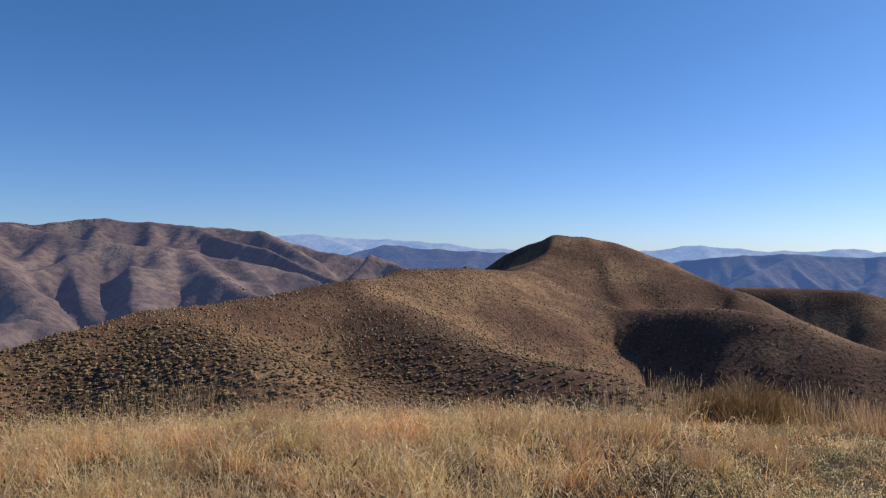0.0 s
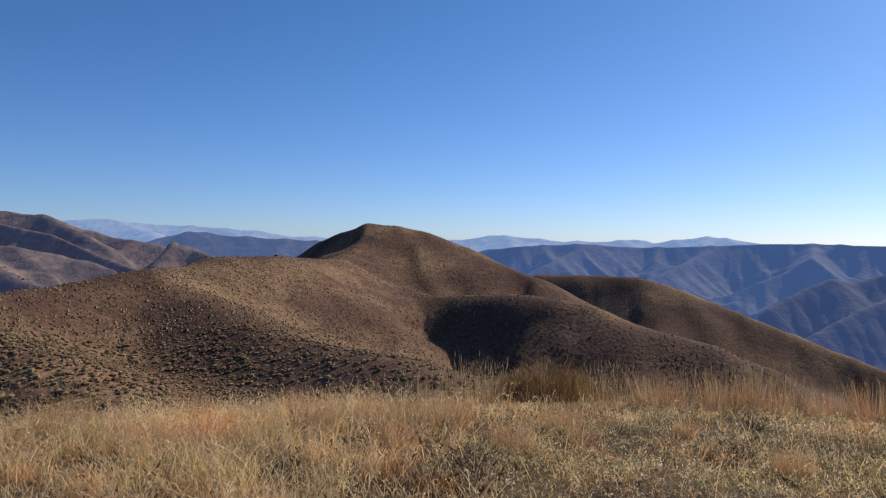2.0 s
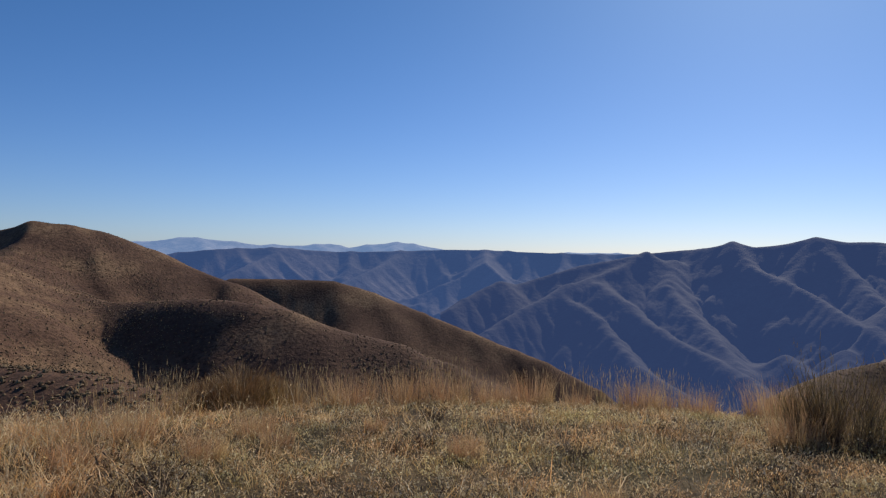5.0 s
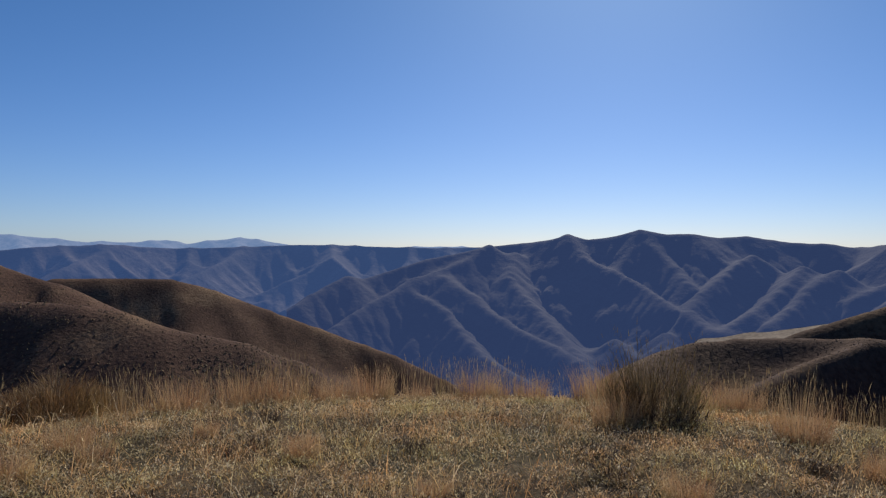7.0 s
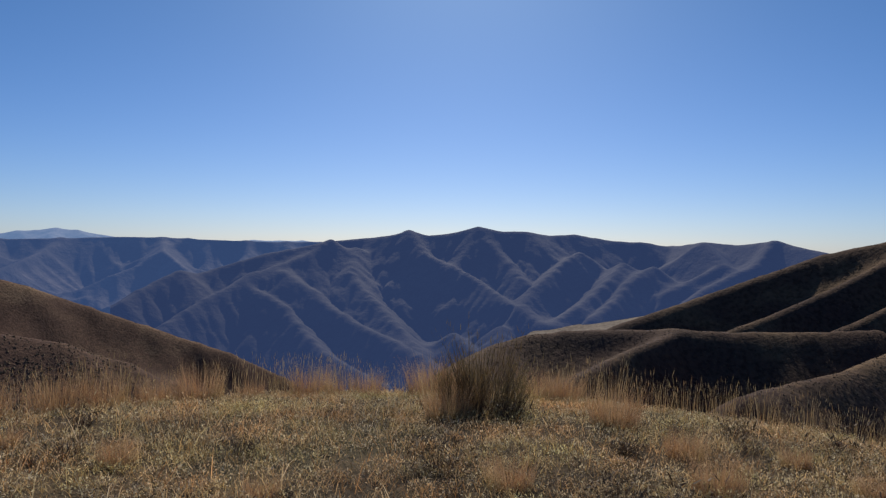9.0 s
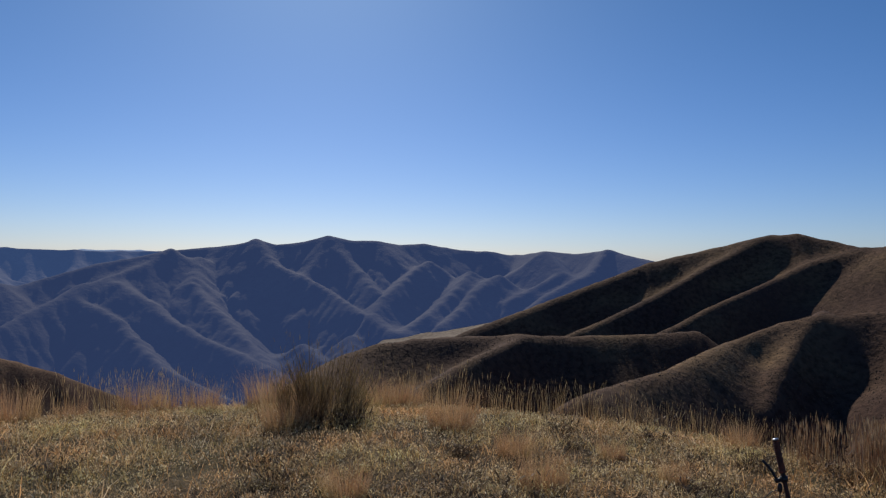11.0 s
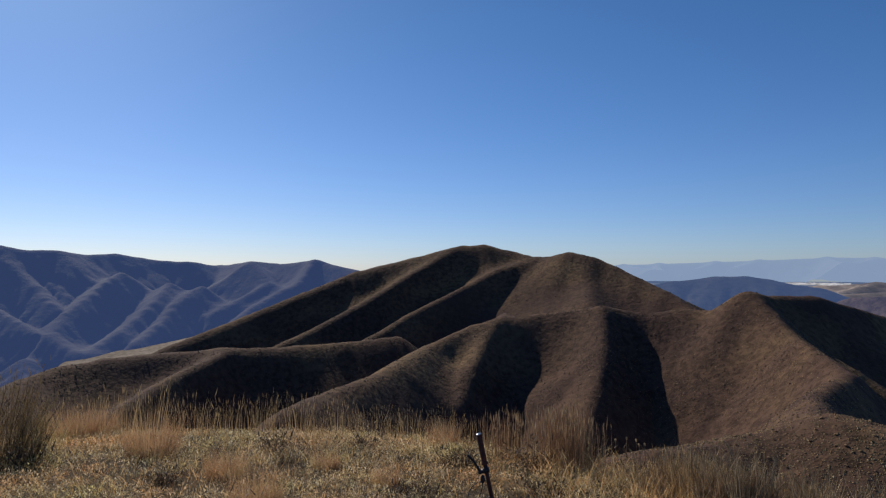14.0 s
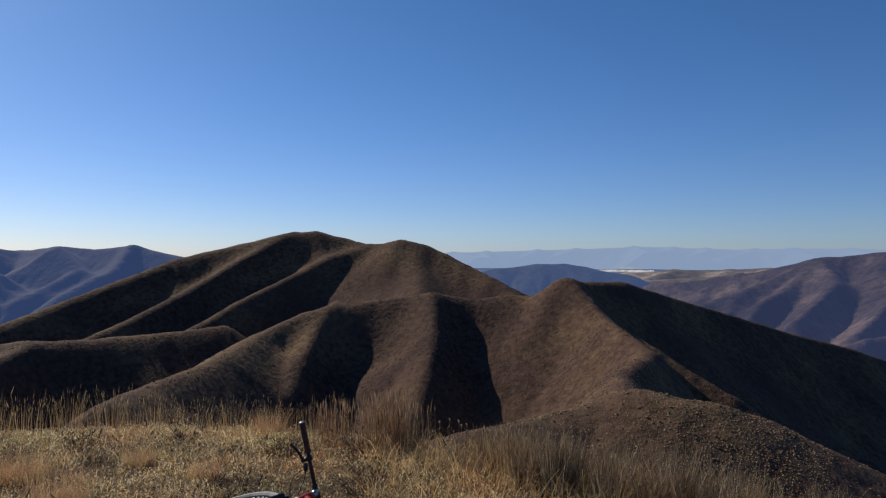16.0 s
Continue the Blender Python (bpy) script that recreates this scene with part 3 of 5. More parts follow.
def landform(name, ridges, az, dist, da, rows, slope, width, relief, blend, gully, seed, rough, material, label, category, floor=-282, kind="", worn=None, uneven=1.0):
    """A range of hills. worn: steps, depth and rounding of its side gullies, the slope that slides, and how far all that keeps from the crests."""
    x, y = fan(az[0], az[1], da, dist[0], dist[1], rows)
    z = ridge_height(x, y, ridges, slope, width, relief, blend, gully, seed, rough, uneven)
    if worn:
        z = carve(x, y, z, off_crest(x, y, ridges, worn[4]), *worn[:4], seed)
    SURFACES[id(ridges)] = (az[0], da, dist[0], dist[1], z)
    return tagged(sheet(name, z, x, y, material, floor), label, category, kind=kind)


def surface(ridges, x, y):
    """Height of a range that has been built, at any place on it."""
    a0, da, r0, r1, z = SURFACES[id(ridges)]
    c = np.clip((np.degrees(np.arctan2(x, y)) - a0) / da, 0, z.shape[1] - 1.001)
    r = np.clip(np.log(np.hypot(x, y) / r0) / math.log(r1 / r0) * (z.shape[0] - 1), 0, z.shape[0] - 1.001)
    i, j = r.astype(int), c.astype(int)
    u, v = r - i, c - j
    return (z[i, j] * (1 - v) + z[i, j + 1] * v) * (1 - u) + (z[i + 1, j] * (1 - v) + z[i + 1, j + 1] * v) * u


landform("hill", HILL_MID, (-42, 58), (55, 620), 0.21, 290, 0.42, 6, 150, 2.0, 38, 21, 0.4, MID, "rounded brown hill dotted with sagebrush, sunlit on one flank", "hill", worn=(22, 0.008, 0.20, 3.0, 8), uneven=0.6)
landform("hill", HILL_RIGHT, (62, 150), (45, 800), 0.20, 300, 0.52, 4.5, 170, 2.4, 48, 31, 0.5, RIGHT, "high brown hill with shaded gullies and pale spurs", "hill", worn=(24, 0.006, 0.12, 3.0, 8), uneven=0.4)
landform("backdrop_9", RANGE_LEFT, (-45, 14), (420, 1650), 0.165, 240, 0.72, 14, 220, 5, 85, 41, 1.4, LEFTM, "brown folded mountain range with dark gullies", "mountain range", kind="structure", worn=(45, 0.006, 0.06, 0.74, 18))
landform("backdrop_1", RANGE_DARK, (38, 100), (1250, 2300), 0.15, 225, 0.62, 14, 420, 8, 170, 51, 2.2, DARKM, "backlit mountain range with three small peaks under painted dark blue haze", "mountain range", kind="structure", worn=(34, 0.0095, 0.07, 3.0, 18), uneven=0.6)
fx, fy = fan(65, 80, 0.2, 1250, 1640, 34)
FIELDM = land("stubble_field", (0.14, 0.11, 0.09), (0.19, 0.155, 0.125), (0.25, 0.205, 0.16), 0.01, 0.1, bump=0.2, bump_scale=2)
field = sheet("valley_floor", -172 + 3.4 * (np.degrees(np.arctan2(fx, fy)) - 69.0) - 16 * np.clip(69.5 - np.degrees(np.arctan2(fx, fy)), 0, 9) - 0.35 * np.clip(1430 - np.hypot(fx, fy), 0, 300) + 1.5 * fbm(fx, fy, 80, 3, 6), fx, fy, FIELDM, -282)
tagged(field, "pale tan flat valley floor between the hills", "valley", kind="structure")
landform("backdrop_2", RANGE_BLUE, (8, 64), (1900, 3100), 0.14, 230, 0.56, 12, 320, 8, 110, 61, 2.5, BLUEM, "mountain range with many ribs under painted blue haze", "mountain range", kind="structure", worn=(45, 0.006, 0.04, 0.62, 26))
landform("backdrop_3", HILLS_BLUE_LEFT, (-16, 14), (2000, 3100), 0.18, 120, 0.5, 18, 170, 9, 180, 71, 2.5, BLUEM, "hills behind the brown range under painted blue haze", "mountain range", kind="structure")
landform("backdrop_4", RANGE_PALE_LEFT, (-24, 16), (3000, 4000), 0.2, 80, 0.45, 25, 200, 12, 300, 81, 3, FARM, "far mountain range under painted pale blue haze", "mountain range", kind="structure")
landform("backdrop_5", RANGE_FAR, (2, 60), (3900, 4750), 0.2, 70, 0.45, 20, 200, 12, 300, 91, 3, FARM, "far jagged mountains under painted pale blue haze", "mountain range", kind="structure")
landform("backdrop_6", RANGE_PLAIN, (98, 150), (4480, 4900), 0.2, 60, 0.9, 30, 200, 12, 300, 95, 2, PLAINM, "far mountains beyond the plain, paled by painted haze", "mountain range", kind="structure")
landform("backdrop_7", KNOB_BLUE, (104, 132), (1250, 2000), 0.14, 130, 0.42, 20, 150, 8, 140, 97, 1.8, KNOBM, "rounded hill before the plain under painted blue haze", "hill", kind="structure", worn=(30, 0.008, 0.05, 0.6, 12))
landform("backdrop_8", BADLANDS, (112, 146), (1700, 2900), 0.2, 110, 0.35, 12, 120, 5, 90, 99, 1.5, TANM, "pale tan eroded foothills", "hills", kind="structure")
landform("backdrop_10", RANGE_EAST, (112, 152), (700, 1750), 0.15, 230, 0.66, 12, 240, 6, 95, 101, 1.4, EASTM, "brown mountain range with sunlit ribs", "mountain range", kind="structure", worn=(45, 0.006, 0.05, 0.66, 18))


# ---- brush on the slopes ----


def clumps(name, ridges, count, az, dist, size, seed, material, label, keep, far=False):
    """Many low shrubs, rounded and uneven, standing on a slope."""
    rg = np.random.default_rng(seed)
    a = np.radians(rg.uniform(az[0], az[1], count))
    r = np.sqrt(rg.uniform(dist[0] ** 2, dist[1] ** 2, count))
    x, y = r * np.sin(a), r * np.cos(a)
    ok = keep(x, y, rg)
    x, y = x[ok], y[ok]
    z = surface(ridges, x, y)
    n = len(x)
    k = 4 if far else 5
    rings = ((0.5, -0.15),) if far else ((0.42, -0.12), (0.5, 0.55))
    w = rg.uniform(size[0], size[1], n) * rg.uniform(0.6, 1.1, n)
    h = w * (rg.uniform(0.26, 0.44, n) if far else rg.uniform(0.34, 0.6, n))
    turn = rg.uniform(0, 6.28, n)
    ang = turn[:, None] + np.arange(k) * 6.2832 / k
    last = k * len(rings)
    v = np.zeros((n, last + 1, 3))
    for ring, (f, lift) in enumerate(rings):
        rad = w[:, None] * f * rg.uniform(0.7, 1.25, (n, k))
        v[:, ring * k:(ring + 1) * k, 0] = x[:, None] + np.cos(ang) * rad
        v[:, ring * k:(ring + 1) * k, 1] = y[:, None] + np.sin(ang) * rad
        v[:, ring * k:(ring + 1) * k, 2] = z[:, None] + h[:, None] * (lift + rg.uniform(-0.12, 0.12, (n, k)))
    v[:, -1] = np.stack([x, y, z + h], -1)
    i = np.arange(k)
    j = (i + 1) % k
    top = np.stack([i + last - k, j + last - k, np.full(k, last)], -1)
    f = top if far else np.concatenate([np.stack([i, j, j + k], -1), np.stack([i, j + k, i + k], -1), top])
    q = (f[None] + (np.arange(n) * (last + 1))[:, None, None]).reshape(-1, 3)
    return tagged(mesh_of(name, v.reshape(-1, 3), q, material, False), label, "shrubs", kind="stuff")


SAGE = straw("sagebrush", [(0.098, 0.065, 0.039), (0.165, 0.114, 0.066), (0.28, 0.20, 0.116), (0.205, 0.146, 0.085), (0.115, 0.080, 0.049)], 0.05, 0.9)
SCRUB = straw("dark_scrub", [(0.045, 0.031, 0.024), (0.085, 0.060, 0.042), (0.19, 0.135, 0.087), (0.065, 0.047, 0.036)], 0.05, 0.9)


def thin_mid(x, y, rg):
    a = np.degrees(np.arctan2(x, y))
    dense = 0.50 + 0.55 * fbm(x, y, 30, 3, 77) + np.clip((2 - a) / 60, -0.25, 0.35)
    return rg.random(len(x)) < np.clip(dense, 0.03, 1)


def wooded(x, y, rg):
    return np.ones(len(x), bool)


def anywhere(x, y, rg):
    return rg.random(len(x)) < np.clip(0.55 + 0.9 * fbm(x, y, 24, 4, 79), 0.05, 1)


clumps("sagebrush", HILL_MID, 17000, (-36, 40), (75, 155), (0.40, 1.05), 5, SAGE, "grey-green sagebrush dotted over the brown hillside", thin_mid)
clumps("sagebrush", HILL_MID, 10000, (-36, 40), (155, 190), (0.5, 1.25), 35, SAGE, "grey-green sagebrush higher on the brown hillside", thin_mid, True)
clumps("sagebrush", HILL_MID, 56000, (-36, 40), (185, 300), (0.4, 0.95), 25, SAGE, "sagebrush on the hillside towards its crest", thin_mid, True)
clumps("sagebrush", HILL_MID, 36000, (-36, 48), (75, 300), (0.2, 0.5), 15, SAGE, "small tufts between the sagebrush on the hillside", anywhere, True)
clumps("sagebrush", HILL_MID, 26000, (-10, 48), (240, 440), (0.3, 0.75), 6, SAGE, "dark low shrubs on the hill's upper slopes and crest", anywhere, True)
clumps("sagebrush", HILL_RIGHT, 7000, (66, 145), (60, 160), (0.18, 0.48), 7, SAGE, "low shrubs scattered over the near knob", anywhere)
clumps("shrub_clump", HILL_MID, 3, (1.75, 1.95), (238, 241), (1.8, 2.4), 33, SCRUB, "small dark bushes on the hill's bare shoulder", wooded)
clumps("shrub_clump", HILL_MID, 70, (12.0, 14.2), (288, 320), (0.4, 1.1), 34, SAGE, "dark brush in a hollow below the hill's summit", wooded, True)
DRYTUFT = straw("bleached_tufts", [(0.19, 0.132, 0.072), (0.29, 0.21, 0.115), (0.42, 0.315, 0.185), (0.23, 0.16, 0.085)], 0.1, 0.9)
# pale tufts crowd the knob and spur partly to make them look sunlit
clumps("dry_tufts", HILL_RIGHT, 40000, (107, 136), (65, 330), (0.18, 0.5), 17, DRYTUFT, "bleached grass tufts, also paling the knob and its spur as if sunlit", anywhere, True)
clumps("dry_tufts", HILL_RIGHT, 30000, (105, 138), (62, 135), (0.12, 0.38), 37, DRYTUFT, "bleached grass tufts close together, making the near knob look sunlit", anywhere, True)
clumps("dry_tufts", HILL_MID, 34000, (-36, 44), (75, 290), (0.25, 0.62), 27, DRYTUFT, "bleached grass tufts between the sagebrush", thin_mid, True)
clumps("sagebrush", HILL_RIGHT, 60000, (66, 145), (150, 420), (0.32, 0.95), 8, SCRUB, "dark shrubs scattered over the high brown hill", anywhere, True)
clumps("sagebrush", HILL_RIGHT, 30000, (66, 130), (400, 600), (0.4, 1.1), 9, SCRUB, "dark shrubs on the hill's upper slopes", anywhere, True)


clumps("sagebrush", HILL_RIGHT, 90, (100.2, 102.6), (215, 262), (2.4, 4.6), 18, SCRUB, "grey leafless thicket in the shaded gully", wooded)
PINE = straw("dark_pines", [(0.020, 0.028, 0.018), (0.03, 0.04, 0.025), (0.04, 0.045, 0.03)], 0.0, 0.9)
clumps("pine_trees", RANGE_LEFT, 48, (-16.6, -13.0), (770, 880), (1.8, 3.6), 19, PINE, "small dark pines in a gully of the brown range", wooded)
clumps("pine_trees", RANGE_LEFT, 90, (-30, -24.5), (1480, 1510), (1.5, 3.5), 20, PINE, "small dark pines along the range's crest", wooded)

# ---- grass on the knoll ----


def place(az, r, lift=0.0):
    """A spot on the ground by bearing and distance."""
    x, y = r * math.sin(radians(az)), r * math.cos(radians(az))
    return Vector((x, y, float(ground_height(np.array([x]), np.array([y]))[0]) + lift))


def blades(rg, base, h, w, lean, bend, toward=None, spread=3.15):
    """Tapered bent blades, three triangles each: vertices, faces and the tips."""
    n = len(base)
    h, w = np.broadcast_to(h, n), np.broadcast_to(w, n)
    a = rg.uniform(-spread, spread, n) + (0 if toward is None else toward)
    out = np.stack([np.cos(a), np.sin(a), np.zeros(n)], -1)
    yaw = rg.uniform(0, 3.15, n)
    side = np.stack([np.cos(yaw), np.sin(yaw), np.zeros(n)], -1) * w[:, None] * 0.5
    lean, bend = np.broadcast_to(lean, n), np.broadcast_to(bend, n)

    def at(s):
        up = s - 0.45 * (lean + bend) ** 2 * s * s
        return base + out * (h * (lean * s + bend * s ** 2.2))[:, None] + np.array([0, 0, 1.0]) * (h * up)[:, None]

    mid, tip = at(0.6), at(1.0)
    v = np.stack([base - side, base + side, mid - side * 0.75, mid + side * 0.75, tip], 1).reshape(-1, 3)
    f = np.array([(0, 1, 3), (0, 3, 2), (2, 3, 4)])
    return v, (f[None] + (np.arange(n) * 5)[:, None, None]).reshape(-1, 3), tip, tip - mid


def seeds(rg, tip, way, length, width):
    """Small spindle-shaped seed heads at the tips."""
    n = len(tip)
    way = way / np.maximum(np.linalg.norm(way, axis=1, keepdims=True), 1e-6)
    yaw = rg.uniform(0, 6.28, n)
    side = np.stack([np.cos(yaw), np.sin(yaw), rg.uniform(-0.5, 0.5, n)], -1)
    length, width = np.broadcast_to(length, n)[:, None], np.broadcast_to(width, n)[:, None]
    v = np.stack([tip - way * length * 0.4, tip + side * width * 0.5, tip + way * length * 0.6, tip - side * width * 0.5], 1).reshape(-1, 3)
    f = np.array([(0, 1, 2), (0, 2, 3)])
    return v, (f[None] + (np.arange(n) * 4)[:, None, None]).reshape(-1, 3)


def joined(*pieces):
    v, f, k = [], [], 0
    for a, b in pieces:
        v.append(a)
        f.append(b + k)
        k += len(a)
    return np.concatenate(v), np.concatenate(f)


def on_knoll(rg, n, az, dist, keep=None):
    a = np.radians(rg.uniform(az[0], az[1], n))
    r = np.sqrt(rg.uniform(dist[0] ** 2, dist[1] ** 2, n))
    x, y = r * np.sin(a), r * np.cos(a)
    if keep is not None:
        ok = rg.random(n) < keep(x, y)
        x, y = x[ok], y[ok]
    return np.stack([x, y, ground_height(x, y) - 0.01], -1)


GOLD = straw("golden_grass", [(0.50, 0.29, 0.13), (0.72, 0.49, 0.25), (0.88, 0.69, 0.44), (0.58, 0.35, 0.165), (0.93, 0.81, 0.60)], 0.5)
PALE = straw("pale_weeds", [(0.46, 0.27, 0.12), (0.70, 0.48, 0.24), (0.88, 0.68, 0.42), (0.27, 0.22, 0.09), (0.41, 0.22, 0.11)], 0.5)
LEAFLET = straw("curled_weed_leaves", [(0.30, 0.22, 0.11), (0.58, 0.43, 0.23), (0.92, 0.80, 0.54), (0.28, 0.24, 0.11), (0.74, 0.58, 0.34), (0.96, 0.88, 0.68), (0.40, 0.28, 0.14)], 0.45)
SEED = straw("seed_heads", [(0.58, 0.42, 0.22), (0.86, 0.73, 0.49), (0.48, 0.33, 0.16), (0.90, 0.80, 0.58), (0.70, 0.54, 0.31)], 0.55)
LITTER = straw("grass_litter", [(0.13, 0.085, 0.045), (0.24, 0.155, 0.08), (0.46, 0.34, 0.19), (0.17, 0.145, 0.06), (0.32, 0.195, 0.12)], 0.2)
RUST = straw("russet_bunchgrass", [(0.42, 0.265, 0.145), (0.54, 0.36, 0.21), (0.67, 0.48, 0.30), (0.46, 0.30, 0.17)], 0.45)
STALK = straw("tall_stalks", [(0.42, 0.30, 0.15), (0.60, 0.46, 0.26), (0.34, 0.235, 0.12), (0.70, 0.56, 0.35)], 0.35)
TWIG = straw("grey_twigs", [(0.17, 0.125, 0.08), (0.26, 0.20, 0.125), (0.38, 0.30, 0.19), (0.19, 0.155, 0.09)], 0.2)
OLIVE = straw("olive_brush", [(0.16, 0.12, 0.055), (0.23, 0.17, 0.08), (0.32, 0.24, 0.12), (0.14, 0.115, 0.06)], 0.3)

rg = np.random.default_rng(11)


def trodden(x, y):
    """Grass pressed down where the bicycle lies."""
    d = np.hypot(x - 3.88, y + 0.38)
    return np.where(d < 0.75, 0.12, 1.0)


def west_side(x, y):
    a = np.degrees(np.arctan2(x, y))
    return np.clip(0.97 - np.clip((a - 2) / 20, 0, 0.945), 0, 1) * np.clip(0.6 + 0.5 * fbm(x, y, 1.6, 3, 41) + 1.1 * fbm(x, y, 0.32, 2, 45), 0.04, 1) * trodden(x, y)


def east_side(x, y):
    a = np.degrees(np.arctan2(x, y))
    return np.clip(0.25 + np.clip((a - 1) / 18, 0, 0.7), 0, 1) * np.clip(0.72 + 0.5 * fbm(x, y, 1.1, 3, 43) + 1.2 * fbm(x, y, 0.28, 2, 47), 0.10, 1) * trodden(x, y)


b = on_knoll(rg, 150000, (-42, 60), (3.8, 10.6), west_side)
h = rg.uniform(0.14, 0.40, len(b)) * (0.85 + 0.45 * fbm(b[:, 0], b[:, 1], 0.9, 3, 51)) * trodden(b[:, 0], b[:, 1]) ** 0.4
gv, gf, tip, way = blades(rg, b, h, rg.uniform(0.003, 0.008, len(b)), rg.uniform(0.05, 0.6, len(b)), rg.uniform(0.0, 0.8, len(b)))
tagged(mesh_of("golden_grass", gv, gf, GOLD), "tall golden dry grass over the hilltop", "grass", kind="stuff")
pick = rg.random(len(tip)) < 0.85
sv, sf = seeds(rg, tip[pick], way[pick], rg.uniform(0.02, 0.055, pick.sum()), rg.uniform(0.004, 0.009, pick.sum()))
tagged(mesh_of("seed_heads", sv, sf, SEED), "pale drooping seed heads of the dry grass", "grass", kind="stuff")

b = on_knoll(rg, 100000, (-8, 150), (3.6, 11.0), east_side)
h = rg.uniform(0.04, 0.155, len(b)) * (0.9 + 0.7 * fbm(b[:, 0], b[:, 1], 0.6, 3, 52)) * trodden(b[:, 0], b[:, 1]) ** 0.4
gv, gf, tip, way = blades(rg, b, h, rg.uniform(0.0028, 0.006, len(b)), rg.uniform(0.1, 0.8, len(b)), rg.uniform(0.0, 0.6, len(b)))
tagged(mesh_of("weedy_grass", gv, gf, PALE), "short pale dry weeds and grass with green tufts", "grass", kind="stuff")
heads = np.concatenate([tip, tip - way * rg.uniform(0.15, 0.9, len(tip))[:, None] + rg.normal(0, 0.008, tip.shape)])
ways = np.concatenate([way, way + rg.normal(0, 0.03, way.shape)])
pick = rg.random(len(heads)) < 0.5
sv, sf = seeds(rg, heads[pick], ways[pick], rg.uniform(0.016, 0.042, pick.sum()), rg.uniform(0.004, 0.0095, pick.sum()))
tagged(mesh_of("seed_heads", sv, sf, SEED), "small bright seed heads among the weeds", "grass", kind="stuff")


def arching(rg, base, h, w, lean, bend, droop):
    """Thin stems that arch over: ribbons of six bends, and their tips."""
    n = len(base)
    a, yaw = rg.uniform(0, 6.2832, n), rg.uniform(0, 3.15, n)
    out = np.stack([np.cos(a), np.sin(a), np.zeros(n)], -1)
    side = np.stack([np.cos(yaw), np.sin(yaw), np.zeros(n)], -1) * w[:, None] * 0.5
    rows = []
    for s in np.linspace(0, 1, 7):
        p = base + out * (h * (lean * s + bend * s ** 2.4))[:, None] + np.array([0, 0, 1.0]) * (h * (s - droop * s ** 3.2))[:, None]
        rows += [p - side * (1 - 0.6 * s), p + side * (1 - 0.6 * s)]
    v = np.stack(rows, 1)
    f = np.array([q for k in range(0, 12, 2) for q in ((k, k + 1, k + 3), (k, k + 3, k + 2))])
    faces = (f[None] + (np.arange(n) * 14)[:, None, None]).reshape(-1, 3)
    return v.reshape(-1, 3), faces, v[:, 12:].mean(1), v[:, 12:].mean(1) - v[:, 10:12].mean(1)


# pale stems arching over the golden grass, with drooping heads
b = on_knoll(rg, 10500, (-42, 45), (3.8, 9.6), west_side)
n = len(b)
gv, gf, tip, way = arching(rg, b, rg.uniform(0.26, 0.46, n), rg.uniform(0.004, 0.0075, n), rg.uniform(0.05, 0.4, n), rg.uniform(0.2, 0.75, n), rg.uniform(0.1, 0.55, n))
heads = [seeds(rg, tip - way * k + rg.normal(0, 0.004, tip.shape), way + rg.normal(0, 0.02, way.shape), rg.uniform(0.03, 0.06, n), rg.uniform(0.005, 0.010, n)) for k in (0.0, 0.35, 0.7, 1.05)]
tagged(mesh_of("arching_grass", *joined((gv, gf), *heads), SEED), "pale arching stems with drooping heads in golden grass", "grass", kind="stuff")


def weed_cover(x, y):
    a = np.degrees(np.arctan2(x, y))
    return np.clip(0.25 + (a + 2) / 24, 0.10, 1) * np.clip(0.62 + 1.0 * fbm(x, y, 0.9, 3, 61) + 0.8 * fbm(x, y, 0.25, 2, 62), 0.02, 1) * trodden(x, y)


# bent dry stems over the eastern slope and among the weeds
b = np.concatenate([on_knoll(rg, 5200, (104, 150), (4.2, 7.4)), on_knoll(rg, 9000, (10, 112), (3.7, 9.4), east_side)])
n = len(b)
tall = np.where(np.degrees(np.arctan2(b[:, 0], b[:, 1])) > 104, 1.0, 0.62)
gv, gf, tip, way = arching(rg, b, rg.uniform(0.12, 0.34, n) * tall, rg.uniform(0.003, 0.0065, n), rg.uniform(0.0, 0.45, n), rg.uniform(0.05, 0.7, n), rg.uniform(0.0, 0.55, n))
tagged(mesh_of("bent_grass", gv, gf, PALE), "bent straw-coloured stems among weeds and brush", "grass", kind="stuff")

# low weeds: small curled leaves crowded in mounds
b = on_knoll(rg, 21000, (-30, 146), (3.6, 10.2), weed_cover)
m = 21
size = np.repeat(rg.uniform(0.6, 1.35, len(b)), m)
u = rg.normal(0, 1, (len(b) * m, 3))
u = u / np.linalg.norm(u, axis=1, keepdims=True)
spot = np.repeat(b, m, 0) + u * np.array([0.075, 0.075, 0.075]) * (size * rg.uniform(0.35, 1.0, len(u)) ** 0.5)[:, None]
spot[:, 2] = np.repeat(b[:, 2], m) + np.abs(spot[:, 2] - np.repeat(b[:, 2], m)) + 0.012
lv, lf = seeds(rg, spot, u + np.array([0, 0, 0.5]) + rg.normal(0, 0.7, u.shape), rg.uniform(0.012, 0.034, len(u)), rg.uniform(0.005, 0.013, len(u)))
tagged(mesh_of("low_weeds", lv, lf, LEAFLET), "mounds of low weeds with curled bleached leaves", "weeds", kind="stuff")

b = on_knoll(rg, 32000, (-42, 150), (3.6, 10.6))
gv, gf, tip, way = blades(rg, b, rg.uniform(0.05, 0.18, len(b)), rg.uniform(0.003, 0.007, len(b)), rg.uniform(0.4, 1.15, len(b)), rg.uniform(0.0, 0.4, len(b)))
tagged(mesh_of("grass_litter", gv, gf, LITTER), "matted brown grass litter on the soil", "grass", kind="stuff")

